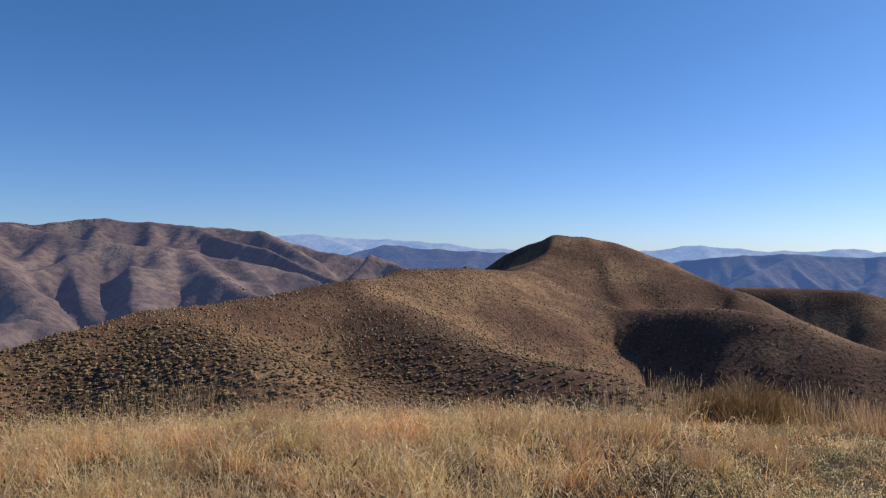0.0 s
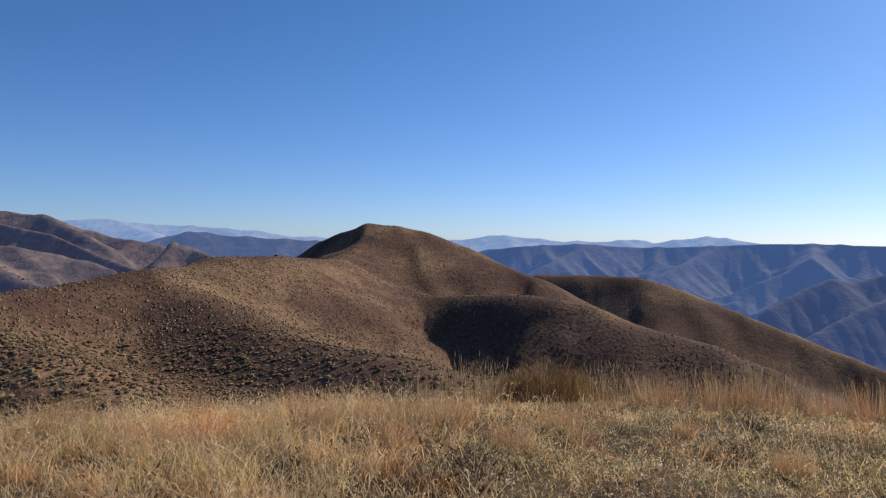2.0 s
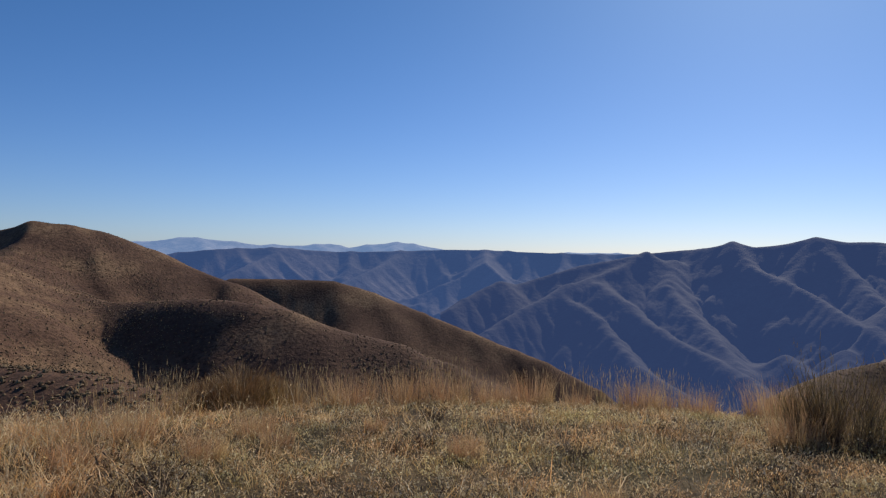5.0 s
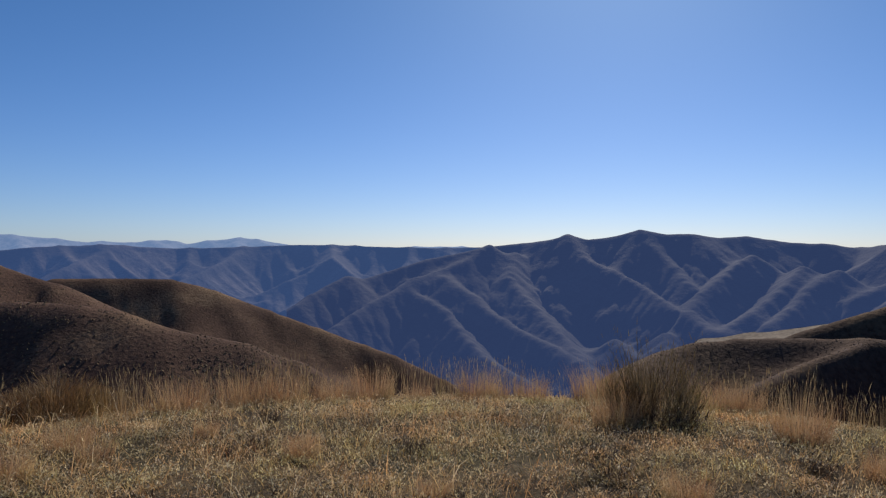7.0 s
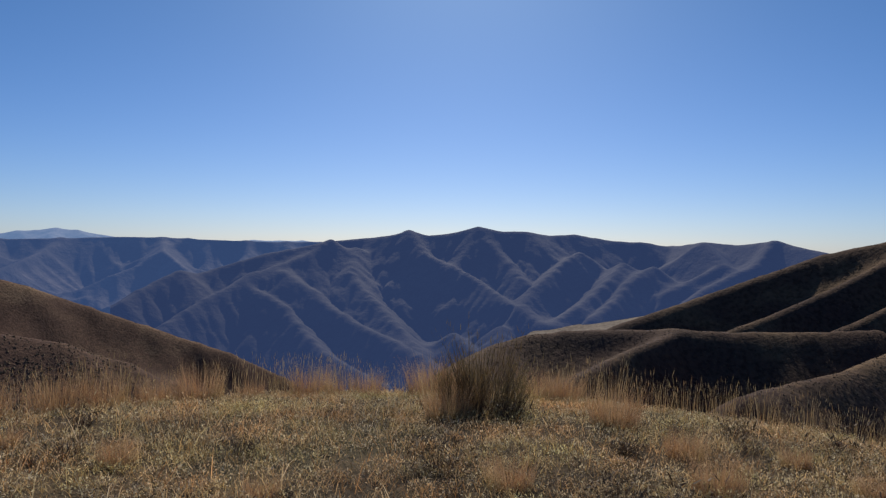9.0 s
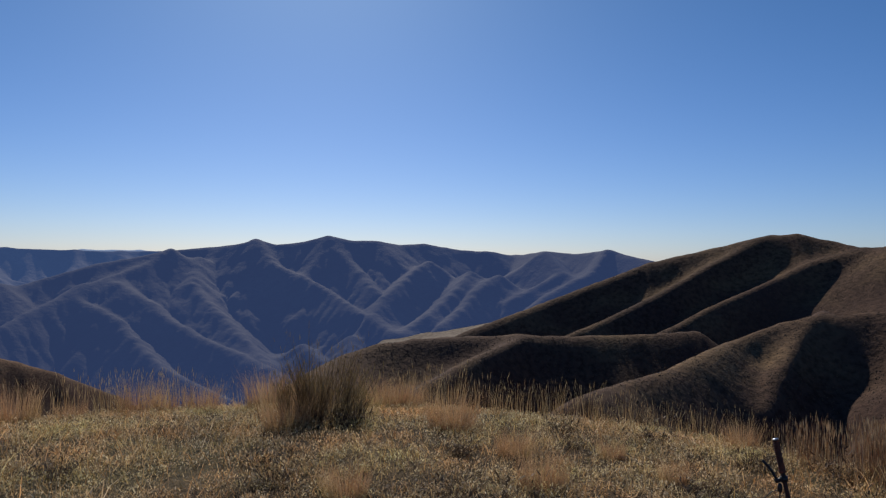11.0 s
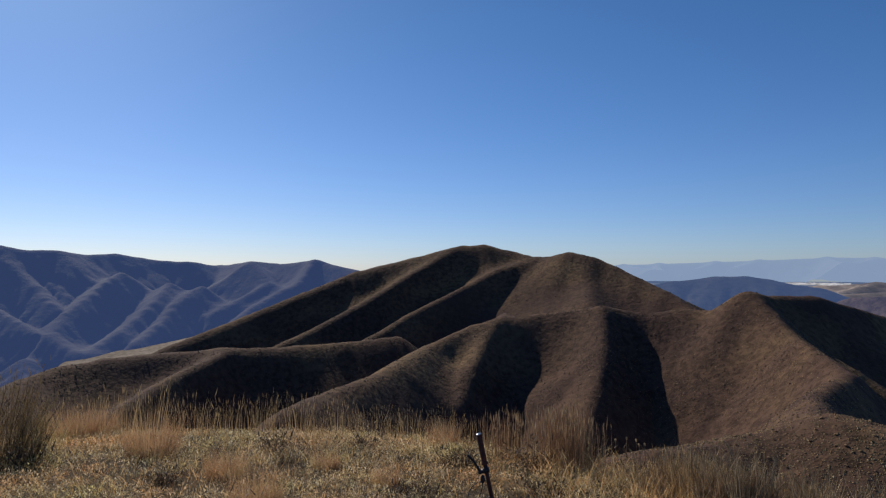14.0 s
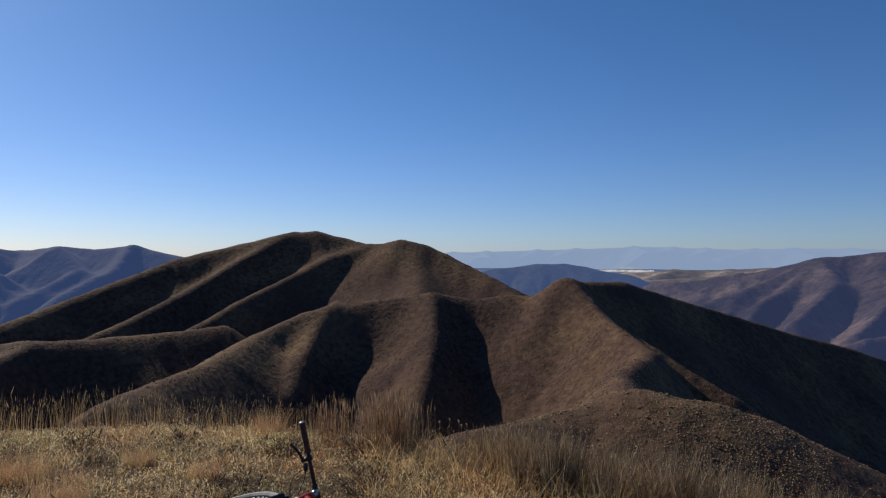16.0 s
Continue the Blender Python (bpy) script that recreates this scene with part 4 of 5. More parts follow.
b = np.concatenate([on_knoll(rg, 14000, (-42, 150), (0.5, 3.7), trodden), on_knoll(rg, 7000, (150, 318), (0.5, 8.0))])
h = rg.uniform(0.06, 0.24, len(b)) * (0.9 + 0.6 * fbm(b[:, 0], b[:, 1], 0.7, 3, 53)) * trodden(b[:, 0], b[:, 1]) ** 0.5
gv, gf, tip, way = blades(rg, b, h, rg.uniform(0.004, 0.009, len(b)), rg.uniform(0.1, 0.8, len(b)), rg.uniform(0.0, 0.7, len(b)))
tagged(mesh_of("weedy_grass", gv, gf, PALE), "thinner dry grass on the top of the knoll", "grass", kind="stuff")


def part(name, arrays, material, parent, label=""):
    """One mesh of a thing, from vertex and face arrays, under its parent."""
    return tagged(mesh_of(name, arrays[0], arrays[1], material, False, parent), label, kind="stuff")


def thing(name, label, category, group="", at=(0, 0, 0), turn=0.0, size=1.0):
    ob = new(name)
    ob.matrix_basis = Matrix.Translation(at) @ Matrix.Rotation(turn, 4, "Z") @ Matrix.Diagonal((size, size, size, 1))
    return tagged(ob, label, category, group)


def bunch(rg, n, foot, height, width, lean, bend):
    """Stems rising from one foot and fanning out."""
    a, r = rg.uniform(0, 6.2832, n), foot * np.sqrt(rg.random(n))
    base = np.stack([r * np.cos(a), r * np.sin(a), np.full(n, -0.03)], -1)
    return blades_out(rg, base, a, height, width, lean, bend)


def blades_out(rg, base, a, height, width, lean, bend):
    n = len(base)
    v, f, tip, way = blades(rg, base, rg.uniform(height[0], height[1], n), rg.uniform(width[0], width[1], n), rg.uniform(lean[0], lean[1], n), rg.uniform(bend[0], bend[1], n), a, 0.5)
    return v, f, tip, way


def russet_tuft(seed, h):
    rg = np.random.default_rng(seed)
    tuft = thing("grass_tuft", "russet bunchgrass tuft standing in pale weeds", "grass tuft", "russet tufts on the hilltop")
    v, f, tip, way = bunch(rg, 820, 0.20, (0.15 * h, 1.05 * h), (0.0014, 0.0027), (0.0, 0.24), (0.0, 0.34))
    part("foliage", (v, f), RUST, tuft)
    v, f, tip, way = bunch(rg, 170, 0.14, (0.2 * h, 0.5 * h), (0.003, 0.006), (0.2, 0.7), (0.1, 0.6))
    part("dead_foliage", (v, f), LITTER, tuft, "matted dead leaves round the foot")
    return tuft


def stalk_stand(seed, n, h, foot):
    rg = np.random.default_rng(seed)
    stand = thing("tall_grass", "thin pale stalks of tall dry grass at the rim", "grass tuft", "tall grass along the rim")
    v, f, tip, way = bunch(rg, n, foot, (0.55 * h, h), (0.0038, 0.0068), (0.0, 0.16), (0.0, 0.16))
    part("stalk_mass", (v, f), STALK, stand)
    v, f = seeds(rg, tip, way, rg.uniform(0.07, 0.15, n), rg.uniform(0.004, 0.008, n))
    part("seed_mass", (v, f), STALK, stand, "feathery straw-coloured seed heads")
    return stand


rnd = random.Random(4)


def spread(makers, spots):
    """Each spot: bearing, distance, size. The first use of a kind stays the original, the rest are copies."""
    used = {}
    for az, r, size in spots:
        k = rnd.randrange(len(makers))
        m = Matrix.Translation(place(az, r)) @ Matrix.Rotation(rnd.uniform(0, 6.28), 4, "Z") @ Matrix.Diagonal((size, size, size * rnd.uniform(0.9, 1.1), 1))
        if k in used:
            copy_thing(used[k], m)
        else:
            used[k] = makers[k]()
            used[k].matrix_basis = m


def rim(az, off=0.0):
    return float(np.interp(az, RIM_AZ, RIM_R)) + off


TUFTS = [lambda: russet_tuft(1, 0.42), lambda: russet_tuft(2, 0.46), lambda: russet_tuft(3, 0.38)]
spread(TUFTS, [(75.9, 7.5, 1.15), (39.9, 6.3, 0.66), (68.3, 5.4, 1.2), (83.1, 5.6, 0.72), (25.7, 6.6, 0.95), (50, 5.1, 0.8), (63.4, 7.6, 1.1), (64.2, 8.3, 0.8), (12, 6.4, 0.7), (-3, 5.4, 0.75), (24, 7.2, 0.8), (15.5, 7.3, 0.9), (81, 6.5, 0.75), (88, 6.6, 0.8), (20.5, 6.4, 0.75), (33, 7.3, 0.8), (-18, 6.2, 0.75), (6, 6.9, 0.8), (92.5, 6.0, 0.8)]
       + [(az, rim(az, -0.5), size * 1.12) for az, size in ((35.4, 1.05), (38.6, 0.8), (31.2, 1.1), (29.6, 0.7), (3.5, 0.9), (-12, 0.95), (-22, 0.95), (45, 0.95), (48.5, 1.0), (53, 0.95), (54.5, 0.9),
                                                    (62, 1.1), (63.2, 1.0), (70.6, 1.05), (72, 0.9), (96.8, 0.6), (42, 0.8), (57, 0.75))])
STANDS = [lambda: stalk_stand(21, 54, 0.64, 0.22), lambda: stalk_stand(22, 38, 0.57, 0.27), lambda: stalk_stand(23, 64, 0.72, 0.24)]
spread(STANDS, [(az, rim(az, -0.45 + 0.35 * ((k * 7) % 3) / 2), size * 0.95) for k, (az, size) in enumerate((
    (-30, 1.0), (-28.5, 0.9), (-24, 0.9), (-22, 0.8), (-19, 1.2), (-17, 1.25), (-12, 0.8), (-9, 0.7), (-6, 1.0), (-3.5, 0.9), (0, 0.7), (3, 0.8), (8, 0.8), (13.5, 1.25), (17, 1.2), (19, 1.1), (26.5, 1.0), (28, 1.15), (29.5, 1.0),
    (35.5, 1.1), (37.5, 1.2), (40, 1.0), (45, 0.9), (49, 1.0), (52.5, 1.1), (55.5, 0.95), (58, 0.8), (71.5, 0.85), (74, 0.85), (77, 0.8), (79.5, 0.75), (82, 0.65), (84.5, 0.65), (87.5, 0.62), (90, 0.6), (93, 0.55), (95.5, 0.5), (98.5, 0.6), (100.5, 0.6)))]
       + [(az, rim(az, 0.15), size) for az, size in ((-26, 0.9), (-20.5, 1.1), (-14, 0.8), (-1.5, 0.8), (5.5, 0.75), (11, 0.9), (15.2, 1.2), (18, 1.15), (22, 0.9), (31.5, 1.0), (33.5, 1.0), (38.8, 1.1), (42.5, 1.0), (47, 1.05), (51, 1.05), (54, 1.0), (60.5, 0.9), (69.5, 1.0), (73, 1.05), (75.6, 1.1), (78.2, 1.0), (80.8, 0.95), (83.3, 0.95), (86, 0.9), (88.8, 0.9), (91.5, 0.85), (94.3, 0.8), (97, 0.8))])


def brush(seed, label, at, h, radius, groups, n, mats, lean, thick=1.0):
    """A shrub of several upright sheaves of stems, tallest in the middle."""
    rg = np.random.default_rng(seed)
    shrub = thing("shrub", label, "shrub", at=at)
    stems, twigs, grass = [], [], []
    for k in range(groups):
        a, d = rg.uniform(0, 6.28), radius * math.sqrt(rg.random())
        off = np.array([d * math.cos(a), d * math.sin(a), 0.0])
        hk = h * (1 - 0.3 * (d / radius) ** 2) * rg.uniform(0.68, 1.06)
        v, f, tip, way = bunch(rg, n, 0.07, (0.45 * hk, hk), (0.003 * thick, 0.0065 * thick), lean, (0.0, 0.18))
        stems.append((v + off, f))
        root = tip - way * rg.uniform(0.1, 1.0, n)[:, None]
        v, f, _, _ = blades_out(rg, root, rg.uniform(0, 6.28, n), (0.05, 0.16), (0.003, 0.006), (0.1, 0.6), (0.0, 0.3))
        twigs.append((v + off, f))
        v, f, _, _ = bunch(rg, int(n * 0.5), 0.12, (0.12 * h, 0.5 * h), (0.002, 0.005), (0.05, 0.5), (0.0, 0.4))
        grass.append((v + off * 1.15, f))
    part("stem_mass", joined(*stems), mats[0], shrub)
    part("foliage", joined(*twigs), mats[1], shrub)
    part("foot_grass", joined(*grass), STALK, shrub, "dry grass grown into the shrub's foot")
    return shrub


def rabbitbrush(seed, label, at, h, radius, sheaves):
    """A large shrub of close upright sheaves with feathery tips and grass at its foot."""
    rg = np.random.default_rng(seed)
    shrub = thing("shrub", label, "shrub", at=at)
    stems, plumes, grass = [], [], []
    for k in range(sheaves):
        a, d = 2.4 * k + rg.uniform(-0.3, 0.3), radius * math.sqrt((k + 0.5) / sheaves)
        off = np.array([d * math.cos(a), d * math.sin(a), 0.0])
        hk = h * (1 - 0.62 * (d / radius) ** 1.4) * rg.uniform(0.70, 1.1)
        n = int(rg.integers(20, 38))
        base = off + np.concatenate([rg.normal(0, 0.022, (n, 2)), np.zeros((n, 1))], 1)
        v, f, tip, way = blades_out(rg, base, a + rg.normal(0, 0.9, n), (0.5 * hk, hk), (0.0035, 0.008), (0.04, 0.20 + 0.45 * d / radius), (0.0, 0.14))
        stems.append((v, f))
        m = 2
        root = np.repeat(tip, m, 0) - np.repeat(way, m, 0) * rg.uniform(0.0, 0.9, n * m)[:, None]
        v, f, _, _ = blades_out(rg, root, rg.uniform(0, 6.28, n * m), (0.03, 0.11), (0.003, 0.006), (0.05, 0.45), (0.0, 0.2))
        plumes.append((v, f))
        v, f, _, _ = bunch(rg, 15, 0.10, (0.12 * h, 0.45 * h), (0.003, 0.007), (0.05, 0.5), (0.0, 0.4))
        grass.append((v + off * 1.25, f))
    part("stem_mass", joined(*stems), BRUSHWOOD, shrub)
    part("foliage", joined(*plumes), OLIVE, shrub, "olive-brown feathery tips")
    part("foot_grass", joined(*grass), STALK, shrub, "dry grass grown into the shrub's foot")
    return shrub


BRUSHWOOD = straw("brush_stems", [(0.065, 0.045, 0.028), (0.11, 0.078, 0.046), (0.24, 0.18, 0.105), (0.085, 0.064, 0.038), (0.34, 0.27, 0.17)], 0.2)
rabbitbrush(31, "large olive-brown rabbitbrush with upright stems", place(66.0, 8.05), 1.16, 0.46, 30)


def reeds(seed, label, at, h, length, n):
    """A stand of close straight stems with narrow plumes, cut off at nearly one height, and curled leaves below."""
    rg = np.random.default_rng(seed)
    stand = thing("reed_stand", label, "tall grass", at=at)
    along = rg.uniform(-0.5, 0.5, n)
    base = np.stack([along * length * math.cos(-0.21), along * length * math.sin(-0.21), np.full(n, -0.04)], -1) + np.concatenate([rg.normal(0, 0.13, (n, 2)), np.zeros((n, 1))], 1)
    hn = h * (0.86 + 0.16 * fbm(base[:, 0] + 9, base[:, 1], 0.16, 2, seed)) * rg.uniform(0.72, 1.06, n)
    v, f, tip, way = blades(rg, base, hn, rg.uniform(0.0035, 0.0065, n), rg.uniform(0.0, 0.10, n), rg.uniform(0.0, 0.06, n))
    part("stem_mass", (v, f), REED, stand)
    v, f = seeds(rg, tip, way, rg.uniform(0.06, 0.13, n), rg.uniform(0.004, 0.009, n))
    part("plume_mass", (v, f), REED, stand, "narrow straw-coloured plumes")
    low = base[: n // 3]
    m = len(low)
    v, f, _, _ = arching(rg, low, rg.uniform(0.14, 0.4, m) * h, rg.uniform(0.005, 0.011, m), rg.uniform(0.1, 0.6, m), rg.uniform(0.2, 0.8, m), rg.uniform(0.1, 0.6, m))
    part("leaf_mass", (v, f), TWIG, stand, "curled bleached lower leaves")
    return stand


REED = straw("reed_stems", [(0.20, 0.125, 0.075), (0.40, 0.28, 0.17), (0.62, 0.48, 0.31), (0.16, 0.10, 0.065), (0.28, 0.15, 0.09)], 0.25)
reeds(32, "stand of straight tan reed grass at the rim", place(105.7, 7.1), 0.56, 0.74, 800)
reeds(33, "shorter thin reed grass beside the taller stand", place(101.4, 7.45), 0.44, 0.62, 240)


def dome_shrub(seed, label, at, radius, h, n, mat, curl):
    """A rounded bush: short twigs all over an uneven dome, on thin branches."""
    rg = np.random.default_rng(seed)
    bush = thing("shrub", label, "shrub", at=at)
    a, e = rg.uniform(0, 6.2832, n), np.arcsin(rg.random(n))
    k = rg.uniform(0.55, 1.0, n) * (0.85 + 0.2 * np.sin(3 * a + 1) * np.cos(2 * e))
    base = np.stack([np.cos(a) * np.cos(e) * radius * k, np.sin(a) * np.cos(e) * radius * k, np.sin(e) * h * k * 0.85], -1)
    v, f, tip, way = blades_out(rg, base, a, (0.05, 0.15), (0.003, 0.007), (0.1, 0.9), curl)
    part("foliage", (v, f), mat, bush)
    v, f, tip, way = bunch(rg, 90, radius * 0.3, (0.35 * h, 0.75 * h), (0.005, 0.011), (0.1, 0.9), (0.0, 0.3))
    part("branch_mass", (v, f), TWIG, bush)
    return bush


BLEACHED = straw("bleached_stems", [(0.22, 0.155, 0.10), (0.42, 0.33, 0.22), (0.66, 0.55, 0.39), (0.17, 0.12, 0.08), (0.54, 0.42, 0.28)], 0.25)
AUBURN = straw("auburn_brush", [(0.17, 0.105, 0.052), (0.27, 0.17, 0.085), (0.37, 0.245, 0.13), (0.15, 0.11, 0.06)], 0.3)
dome_shrub(41, "rounded olive-brown bush just below the rim", place(23.0, 9.8), 0.98, 0.78, 15000, AUBURN, (0.0, 0.3))
for k, (az, r, tall) in enumerate(((113.6, 6.3, 0.56), (116.6, 6.05, 0.58), (119.8, 5.9, 0.62), (123.0, 5.8, 0.60), (126.4, 5.75, 0.66), (130.2, 5.65, 0.60), (134.5, 5.6, 0.52))):
    brush(80 + k, "bleached grey-brown upright brush on the slope", place(az, r), tall, 0.32, 9, 64, (BLEACHED, TWIG), (0.0, 0.26), 1.5)
STALKY = [lambda: stalk_stand(51, 110, 0.62, 0.2), lambda: stalk_stand(52, 80, 0.55, 0.18)]
spread(STALKY, [(113, 6.4, 0.6), (114.5, 6.1, 0.7), (117.5, 6.0, 0.8), (119, 6.1, 0.8), (121.7, 5.9, 0.8), (123.5, 5.8, 0.8), (124.8, 5.7, 0.7), (126, 5.7, 0.75), (128.5, 5.6, 0.75), (131, 5.5, 0.8), (133, 5.6, 0.6), (136.5, 5.4, 0.65), (138.5, 5.4, 0.65), (142, 5.4, 0.65)])


def dead_forb(seed):
    """A small dead weed: dark branching twigs with a few pale husks."""
    rg = np.random.default_rng(seed)
    weed = thing("dead_weed", "small dark dead weed among the grass", "dead plant", "dead weeds on the hilltop")
    n = 90
    v, f, tip, way = bunch(rg, n, 0.05, (0.08, 0.24), (0.003, 0.006), (0.1, 0.9), (0.0, 0.4))
    part("stem_mass", (v, f), DARKTWIG, weed)
    v, f, t2, w2 = blades_out(rg, tip, rg.uniform(0, 6.28, n), (0.03, 0.07), (0.006, 0.014), (0.3, 1.0), (0.2, 0.8))
    part("foliage", (v, f), DARKTWIG, weed)
    return weed


DARKTWIG = straw("dark_dead_weed", [(0.07, 0.045, 0.03), (0.12, 0.075, 0.05), (0.05, 0.04, 0.028), (0.20, 0.14, 0.09)], 0.15)
WEEDS = [lambda: dead_forb(71), lambda: dead_forb(72), lambda: dead_forb(73)]
spread(WEEDS, [(rnd.uniform(-15, 112), rnd.uniform(4.6, 7.8), rnd.uniform(0.5, 1.15)) for _ in range(60)])


def flower_stalk(seed):
    """A thin dead stem with a small round seed head."""
    rg = np.random.default_rng(seed)
    stalk = thing("seed_stalk", "thin dead stem with a round dry seed head", "dead plant", "dead stems below the rim")
    bm = bmesh.new()
    tube(bm, (0, 0, -0.03), (0.012, 0, 0.2), 0.0035, 5)
    tube(bm, (0.012, 0, 0.2), (0.004, 0.006, 0.36), 0.003, 5)
    solid_part("stem", bm, TWIG, stalk)
    bm = bmesh.new()
    bmesh.ops.create_icosphere(bm, subdivisions=2, radius=0.014, matrix=Matrix.Translation((0.004, 0.006, 0.365)))
    for vert in bm.verts:
        vert.co += Vector(rg.uniform(-0.004, 0.004, 3))
    solid_part("seed_head", bm, STALK, stalk, "small round pale head")
    return stalk


def tube(bm, p, q, r, seg=10, r2=None):
    p, q = Vector(p), Vector(q)
    m = Matrix.Translation((p + q) / 2) @ (q - p).to_track_quat("Z", "Y").to_matrix().to_4x4()
    bmesh.ops.create_cone(bm, cap_ends=True, segments=seg, radius1=r, radius2=r if r2 is None else r2, depth=(q - p).length, matrix=m)


def ball(bm, p, r, squash=(1, 1, 1)):
    bmesh.ops.create_uvsphere(bm, u_segments=10, v_segments=7, radius=r, matrix=Matrix.Translation(p) @ Matrix.Diagonal((*squash, 1)))


def solid_part(name, bm, material, parent, label="", smooth=True):
    me = bpy.data.meshes.new(name)
    bm.to_mesh(me)
    bm.free()
    for p in me.polygons:
        p.use_smooth = smooth
    me.materials.append(material)
    ob = new(name, me)
    ob.parent = parent
    return tagged(ob, label) if label else ob


first = flower_stalk(61)
first.matrix_basis = Matrix.Translation(place(109.5, 7.4)) @ Matrix.Diagonal((0.75, 0.75, 0.95, 1))
for az, r, size in ((110.2, 7.3, 1.1), (110.5, 7.6, 0.85), (110.9, 7.5, 1.15), (111.1, 7.4, 1.02), (111.5, 7.3, 1.05), (112.4, 7.4, 0.7)):
    copy_thing(first, Matrix.Translation(place(az, r)) @ Matrix.Rotation(az, 4, "Z") @ Matrix.Diagonal((0.75, 0.75, size, 1)))

# ---- the bicycle lying in the grass ----
RED = solid("red_paint", (0.42, 0.03, 0.02), 0.35, 0.0, (0.6, 0.5, 0.5))
BLACK = solid("black_metal", (0.02, 0.02, 0.022), 0.4, 0.3)
# rubber colour raised to stand in for sun on the tread knobs
RUBBER = solid("tyre_rubber", (0.085, 0.080, 0.074), 0.55, 0.0, (2.2, 2.0, 1.7))
GRIP = solid("worn_grip", (0.070, 0.026, 0.018), 0.9, 0.0, (1.8, 1.5, 1.3))
BARMETAL = solid("dull_brown_black_bar", (0.030, 0.014, 0.011), 0.8, 0.0, (1.6, 1.3, 1.2))
STEEL = solid("bright_steel", (0.55, 0.55, 0.56), 0.3, 1.0)

BAR = Vector((4.47 * math.sin(radians(100.3)), 4.47 * math.cos(radians(100.3)), 0.270))
AXLE = Vector((4.43 * math.sin(radians(93.7)), 4.43 * math.cos(radians(93.7)), 0.118))
TOP = Vector((4.47 * math.sin(radians(99.25)), 4.47 * math.cos(radians(99.25)), 0.660))
DOWN = (AXLE - BAR).normalized()
SIDE = (TOP - BAR).normalized()
FLAT = (SIDE - DOWN * SIDE.dot(DOWN)).normalized()
AHEAD = FLAT.cross(DOWN)
if AHEAD.dot(Vector((BAR.x, BAR.y, 0))) < 0:
    AHEAD = -AHEAD
REACH = (AXLE - BAR).length


def bike(down, ahead, side):
    """A place on the bicycle: metres from the bar's middle down the fork, ahead, and to its upper side."""
    return BAR + DOWN * down + AHEAD * ahead + FLAT * side


def wheel(name, down, ahead, parent):
    c, r = bike(down, ahead, 0), 0.335
    n1, n2 = DOWN, AHEAD
    bm = bmesh.new()
    ring = []
    for i in range(64):
        a = 2 * math.pi * i / 64
        out = n1 * math.cos(a) + n2 * math.sin(a)
        ring.append([bm.verts.new(c + out * (r + 0.026 * math.cos(b)) + FLAT * 0.026 * math.sin(b)) for b in [2 * math.pi * k / 10 for k in range(10)]])
    for i in range(64):
        for k in range(10):
            bm.faces.new((ring[i][k], ring[(i + 1) % 64][k], ring[(i + 1) % 64][(k + 1) % 10], ring[i][(k + 1) % 10]))
    for i in range(96):
        a = 2 * math.pi * i / 96
        out = n1 * math.cos(a) + n2 * math.sin(a)
        along = n2 * math.cos(a) - n1 * math.sin(a)
        for b in (-0.9, -0.3, 0.3, 0.9):
            m = Matrix((along, FLAT * math.cos(b) - out * math.sin(b), out * math.cos(b) + FLAT * math.sin(b))).transposed().to_4x4()
            p = c + out * (r + 0.027 * math.cos(b)) + FLAT * 0.027 * math.sin(b)
            bmesh.ops.create_cube(bm, size=1, matrix=Matrix.Translation(p) @ m @ Matrix.Diagonal((0.012, 0.009, 0.008, 1)))
    tyre = solid_part(name, bm, RUBBER, parent, "black knobbly tyre, tread lightened as if sunlit", False)
    bm = bmesh.new()
    for i in range(48):
        a, a2 = 2 * math.pi * i / 48, 2 * math.pi * (i + 1) / 48
        tube(bm, c + (n1 * math.cos(a) + n2 * math.sin(a)) * 0.30, c + (n1 * math.cos(a2) + n2 * math.sin(a2)) * 0.30, 0.012, 6)
    solid_part("rim", bm, BLACK, tyre)
    bm = bmesh.new()
    tube(bm, c - FLAT * 0.05, c + FLAT * 0.05, 0.018, 12)
    tube(bm, c + FLAT * 0.028, c + FLAT * 0.031, 0.08, 24)
    solid_part("hub", bm, STEEL, tyre)
    for i in range(24):
        a = 2 * math.pi * i / 24
        bm = bmesh.new()
        tube(bm, c + FLAT * 0.03 * (1 if i % 2 else -1) + (n1 * math.cos(a + 0.5) + n2 * math.sin(a + 0.5)) * 0.02, c + (n1 * math.cos(a) + n2 * math.sin(a)) * 0.29, 0.0011, 4)
        solid_part("spoke", bm, STEEL, tyre)


bicycle = thing("bicycle", "red mountain bike with black grips lying in dry grass", "bicycle")
wheel("front_wheel", REACH, 0.05, bicycle)
wheel("rear_wheel", REACH + 0.22, -1.02, bicycle)

bm = bmesh.new()
tube(bm, BAR - FLAT * 0.30, BAR, 0.0115, 12)
tube(bm, BAR, BAR + (TOP - BAR) * 0.72, 0.0115, 12)
tube(bm, BAR - FLAT * 0.045, BAR + FLAT * 0.045, 0.017, 12)
handlebar = solid_part("handlebar", bm, BARMETAL, bicycle)
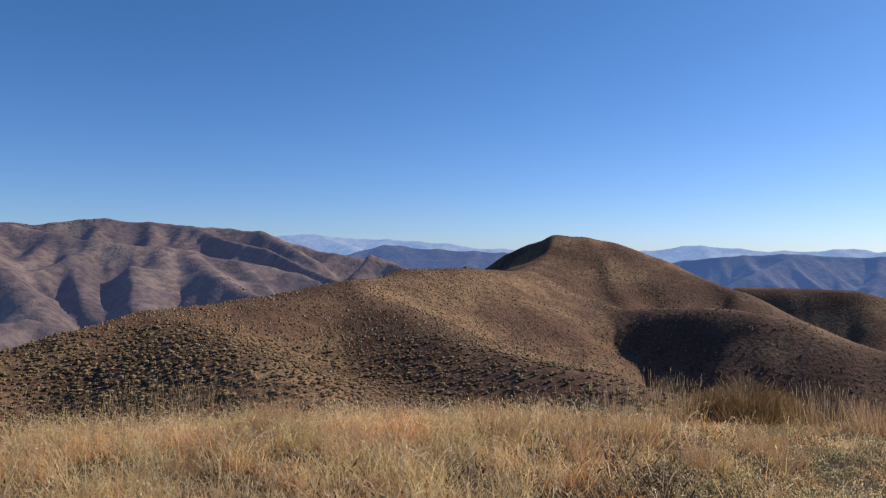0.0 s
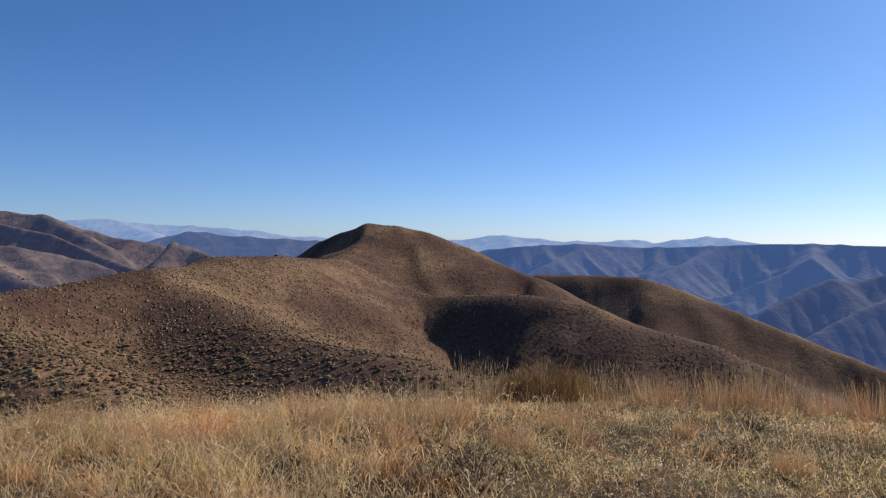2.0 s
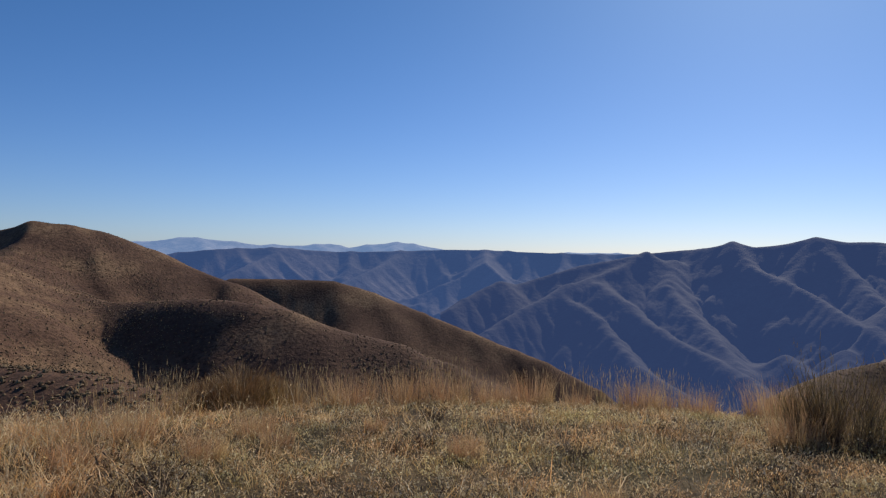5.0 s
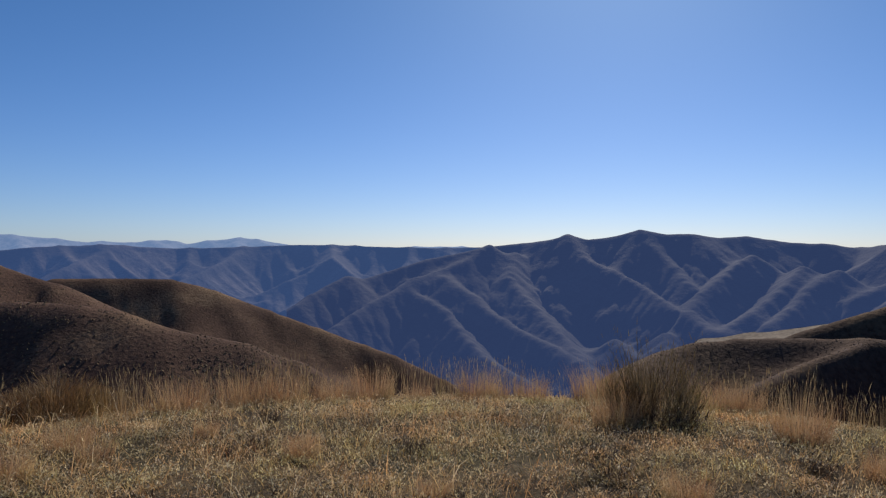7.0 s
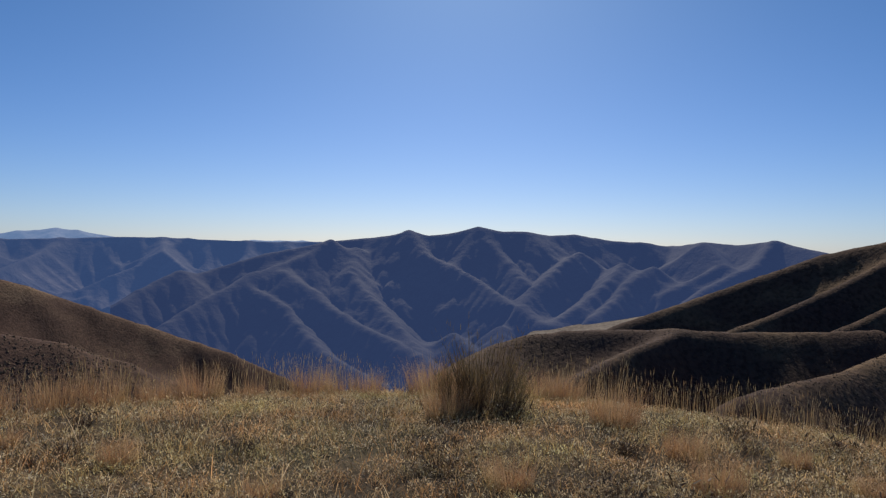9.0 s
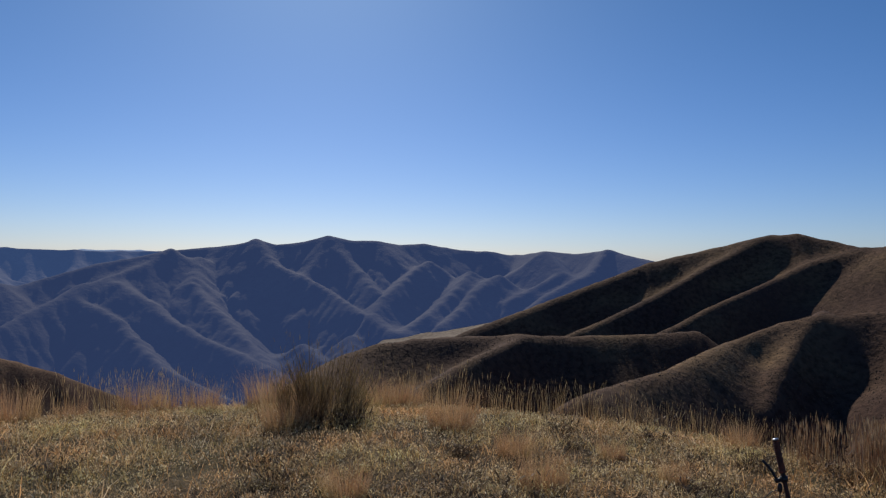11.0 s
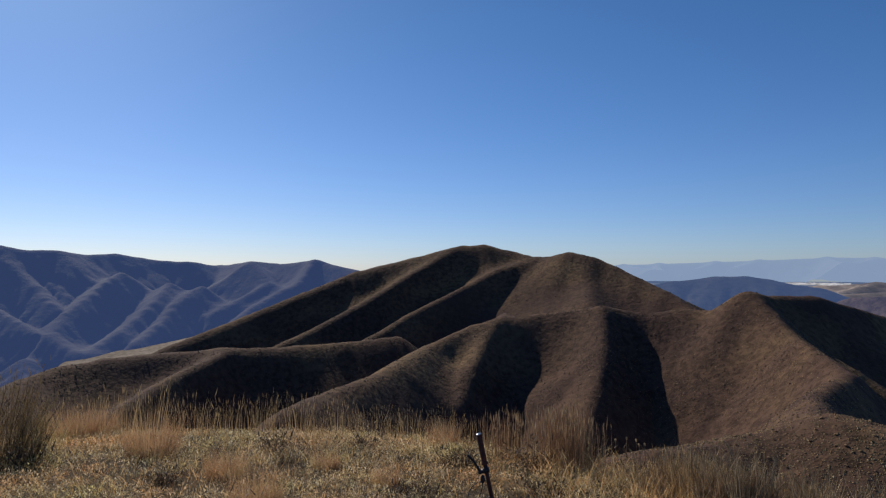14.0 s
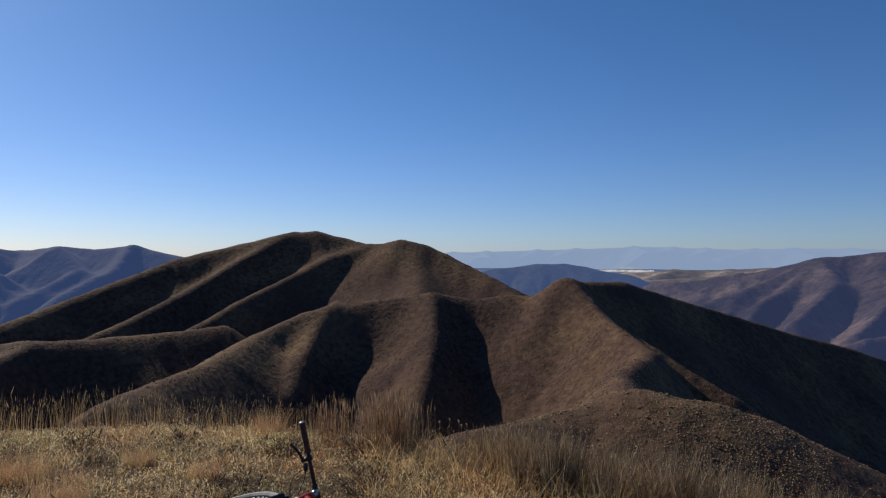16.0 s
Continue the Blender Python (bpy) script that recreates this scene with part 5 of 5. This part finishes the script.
for end, start in ((TOP, BAR + (TOP - BAR) * 0.60), (BAR - FLAT * 0.33, BAR - FLAT * 0.19)):
    bm = bmesh.new()
    way = (end - start)
    for k in range(14):
        p, q = start + way * (k / 14), start + way * ((k + 0.8) / 14)
        tube(bm, p, q, 0.0165, 12)
    tube(bm, start, end, 0.0145, 12)
    tube(bm, start - way.normalized() * 0.012, start, 0.019, 12)
    grip = solid_part("grip", bm, GRIP, handlebar, "worn dark brown rubber grip")
    bm = bmesh.new()
    tube(bm, end, end + way.normalized() * 0.006, 0.0165, 12, 0.014)
    solid_part("end_cap", bm, STEEL, grip, "pale scuffed end cap")
LEFT = Vector((-math.sin(radians(189.7)), -math.cos(radians(189.7)), 0))
clamp = BAR + (TOP - BAR) * 0.48
bm = bmesh.new()
tube(bm, clamp - SIDE * 0.012, clamp + SIDE * 0.016, 0.019, 12)
tube(bm, clamp, clamp + LEFT * 0.035 - SIDE * 0.01, 0.012, 8)
ball(bm, clamp + LEFT * 0.036 - SIDE * 0.01, 0.014)
ball(bm, clamp + LEFT * 0.03 - SIDE * 0.05, 0.017, (0.8, 0.8, 1.6))
lever = [clamp + LEFT * 0.036 - SIDE * 0.01, clamp + LEFT * 0.05 + SIDE * 0.03, clamp + LEFT * 0.062 + SIDE * 0.055, clamp + LEFT * 0.085 + SIDE * 0.085]
for p, q in zip(lever, lever[1:]):
    tube(bm, p, q, 0.0075, 8)
    ball(bm, q, 0.0075)
solid_part("brake_lever", bm, BLACK, handlebar, "black curved brake lever")


def cable(points, r, name):
    bm = bmesh.new()
    pts = [Vector(p) for p in points]
    for i in range(24):
        def on(t):
            a, b, c, d = pts
            return a * (1 - t) ** 3 + b * 3 * t * (1 - t) ** 2 + c * 3 * t * t * (1 - t) + d * t ** 3
        tube(bm, on(i / 24), on((i + 1) / 24), r, 6)
    solid_part(name, bm, BLACK, bicycle)


cable((clamp + LEFT * 0.035 - SIDE * 0.03, clamp + LEFT * 0.02 - SIDE * 0.12, clamp + LEFT * 0.10 - SIDE * 0.16, clamp + LEFT * 0.13 - SIDE * 0.28), 0.0028, "brake_cable")
cable((clamp + LEFT * 0.03 - SIDE * 0.06, clamp + LEFT * 0.12 - SIDE * 0.08, clamp + LEFT * 0.16 - SIDE * 0.16, clamp + LEFT * 0.15 - SIDE * 0.30), 0.0028, "brake_cable")
cable((BAR - FLAT * 0.15, BAR - FLAT * 0.1 + AHEAD * 0.12, BAR + AHEAD * 0.15 + DOWN * 0.1, bike(0.25, -0.05, 0.0)), 0.0028, "brake_cable")

head_top, head_low = bike(0.03, -0.055, 0), bike(0.17, -0.055, 0)
bm = bmesh.new()
tube(bm, head_top, head_low, 0.024, 14)
bb, seat_top, rear = bike(0.56, -0.60, 0), bike(0.05, -0.62, 0), bike(REACH + 0.22, -1.02, 0)
tube(bm, bike(0.06, -0.055, 0), seat_top, 0.018, 12)
tube(bm, bike(0.15, -0.055, 0), bb, 0.022, 12)
tube(bm, bb, seat_top, 0.018, 12)
for k in (-1, 1):
    tube(bm, bb + FLAT * 0.035 * k, rear + FLAT * 0.06 * k, 0.010, 8)
    tube(bm, seat_top + FLAT * 0.02 * k, rear + FLAT * 0.06 * k, 0.008, 8)
solid_part("frame", bm, RED, bicycle)
bm = bmesh.new()
tube(bm, bike(0.17, -0.055, -0.05), bike(0.17, -0.055, 0.05), 0.022, 12)
for k in (-1, 1):
    tube(bm, bike(0.17, -0.05, 0.055 * k), bike(0.40, -0.03, 0.06 * k), 0.019, 12)
    tube(bm, bike(0.40, -0.03, 0.06 * k), bike(REACH, 0.05, 0.06 * k), 0.015, 12)
solid_part("fork", bm, BLACK, bicycle, "black suspension fork")
bm = bmesh.new()
tube(bm, bike(0.02, -0.055, 0), BAR, 0.019, 12)
for k in (-1, 1):
    tube(bm, BAR + FLAT * 0.02 * k, BAR + FLAT * 0.02 * k + AHEAD * 0.022, 0.005, 8)
solid_part("stem", bm, STEEL, bicycle, "silver stem with bolts")
bm = bmesh.new()
tube(bm, seat_top, bike(-0.10, -0.66, 0), 0.014, 12)
solid_part("seat_post", bm, BLACK, bicycle)
bm = bmesh.new()
for k in range(12):
    f = k / 11
    ball(bm, bike(-0.12, -0.80 + 0.27 * f, 0), 0.03, (1, 1, 1))
    for q in (-1, 1):
        ball(bm, bike(-0.115, -0.80 + 0.16 * f, q * 0.045 * (1 - f)), 0.028)
solid_part("saddle", bm, BLACK, bicycle)
bm = bmesh.new()
tube(bm, bb - FLAT * 0.06, bb + FLAT * 0.06, 0.02, 12)
tube(bm, bb + FLAT * 0.05, bb + FLAT * 0.054, 0.085, 32)
tube(bm, bb + FLAT * 0.065, bb + FLAT * 0.075 + DOWN * 0.12 + AHEAD * 0.12, 0.011, 8)
tube(bm, bb - FLAT * 0.065, bb - FLAT * 0.075 - DOWN * 0.12 - AHEAD * 0.12, 0.011, 8)
crank = solid_part("crank", bm, BLACK, bicycle)
for k in (-1, 1):
    bm = bmesh.new()
    m = Matrix.Translation(bb + FLAT * 0.12 * k + (DOWN + AHEAD) * 0.12 * k)
    bmesh.ops.create_cube(bm, size=1, matrix=m @ Matrix((DOWN, AHEAD, FLAT)).transposed().to_4x4() @ Matrix.Diagonal((0.09, 0.02, 0.08, 1)))
    bmesh.ops.bevel(bm, geom=bm.edges[:], offset=0.005, segments=1, affect="EDGES")
    solid_part("pedal", bm, BLACK, crank)

# the plain, its far haze put in as pale blue emission
px, py = fan(100, 152, 0.5, 2900, 4940, 40)
PLAINS = land("far_haze_plain", (0.05, 0.045, 0.04), (0.065, 0.057, 0.05), (0.11, 0.095, 0.08), 0.0012, 0.02, bump=0.1, bump_scale=2, air=(0.22, 0.34, 0.62, 0.34))
tagged(sheet("backdrop_11", ground_height(px, py) + 5 + 4 * fbm(px, py, 500, 3, 8), px, py, PLAINS), "plain with pale fields under painted blue-grey haze", "plain", kind="structure")
lx, ly = fan(119.6, 126.0, 0.1, 4330, 4420, 5)
SALT = land("bright_flat", (0.55, 0.54, 0.52), (0.66, 0.65, 0.63), (0.76, 0.75, 0.73), 0.004, 0.03, bump=0.1, bump_scale=2)
tagged(sheet("backdrop_12", ground_height(lx, ly) + 12, lx, ly, SALT), "bright white flat far out on the plain", "flat", kind="structure")
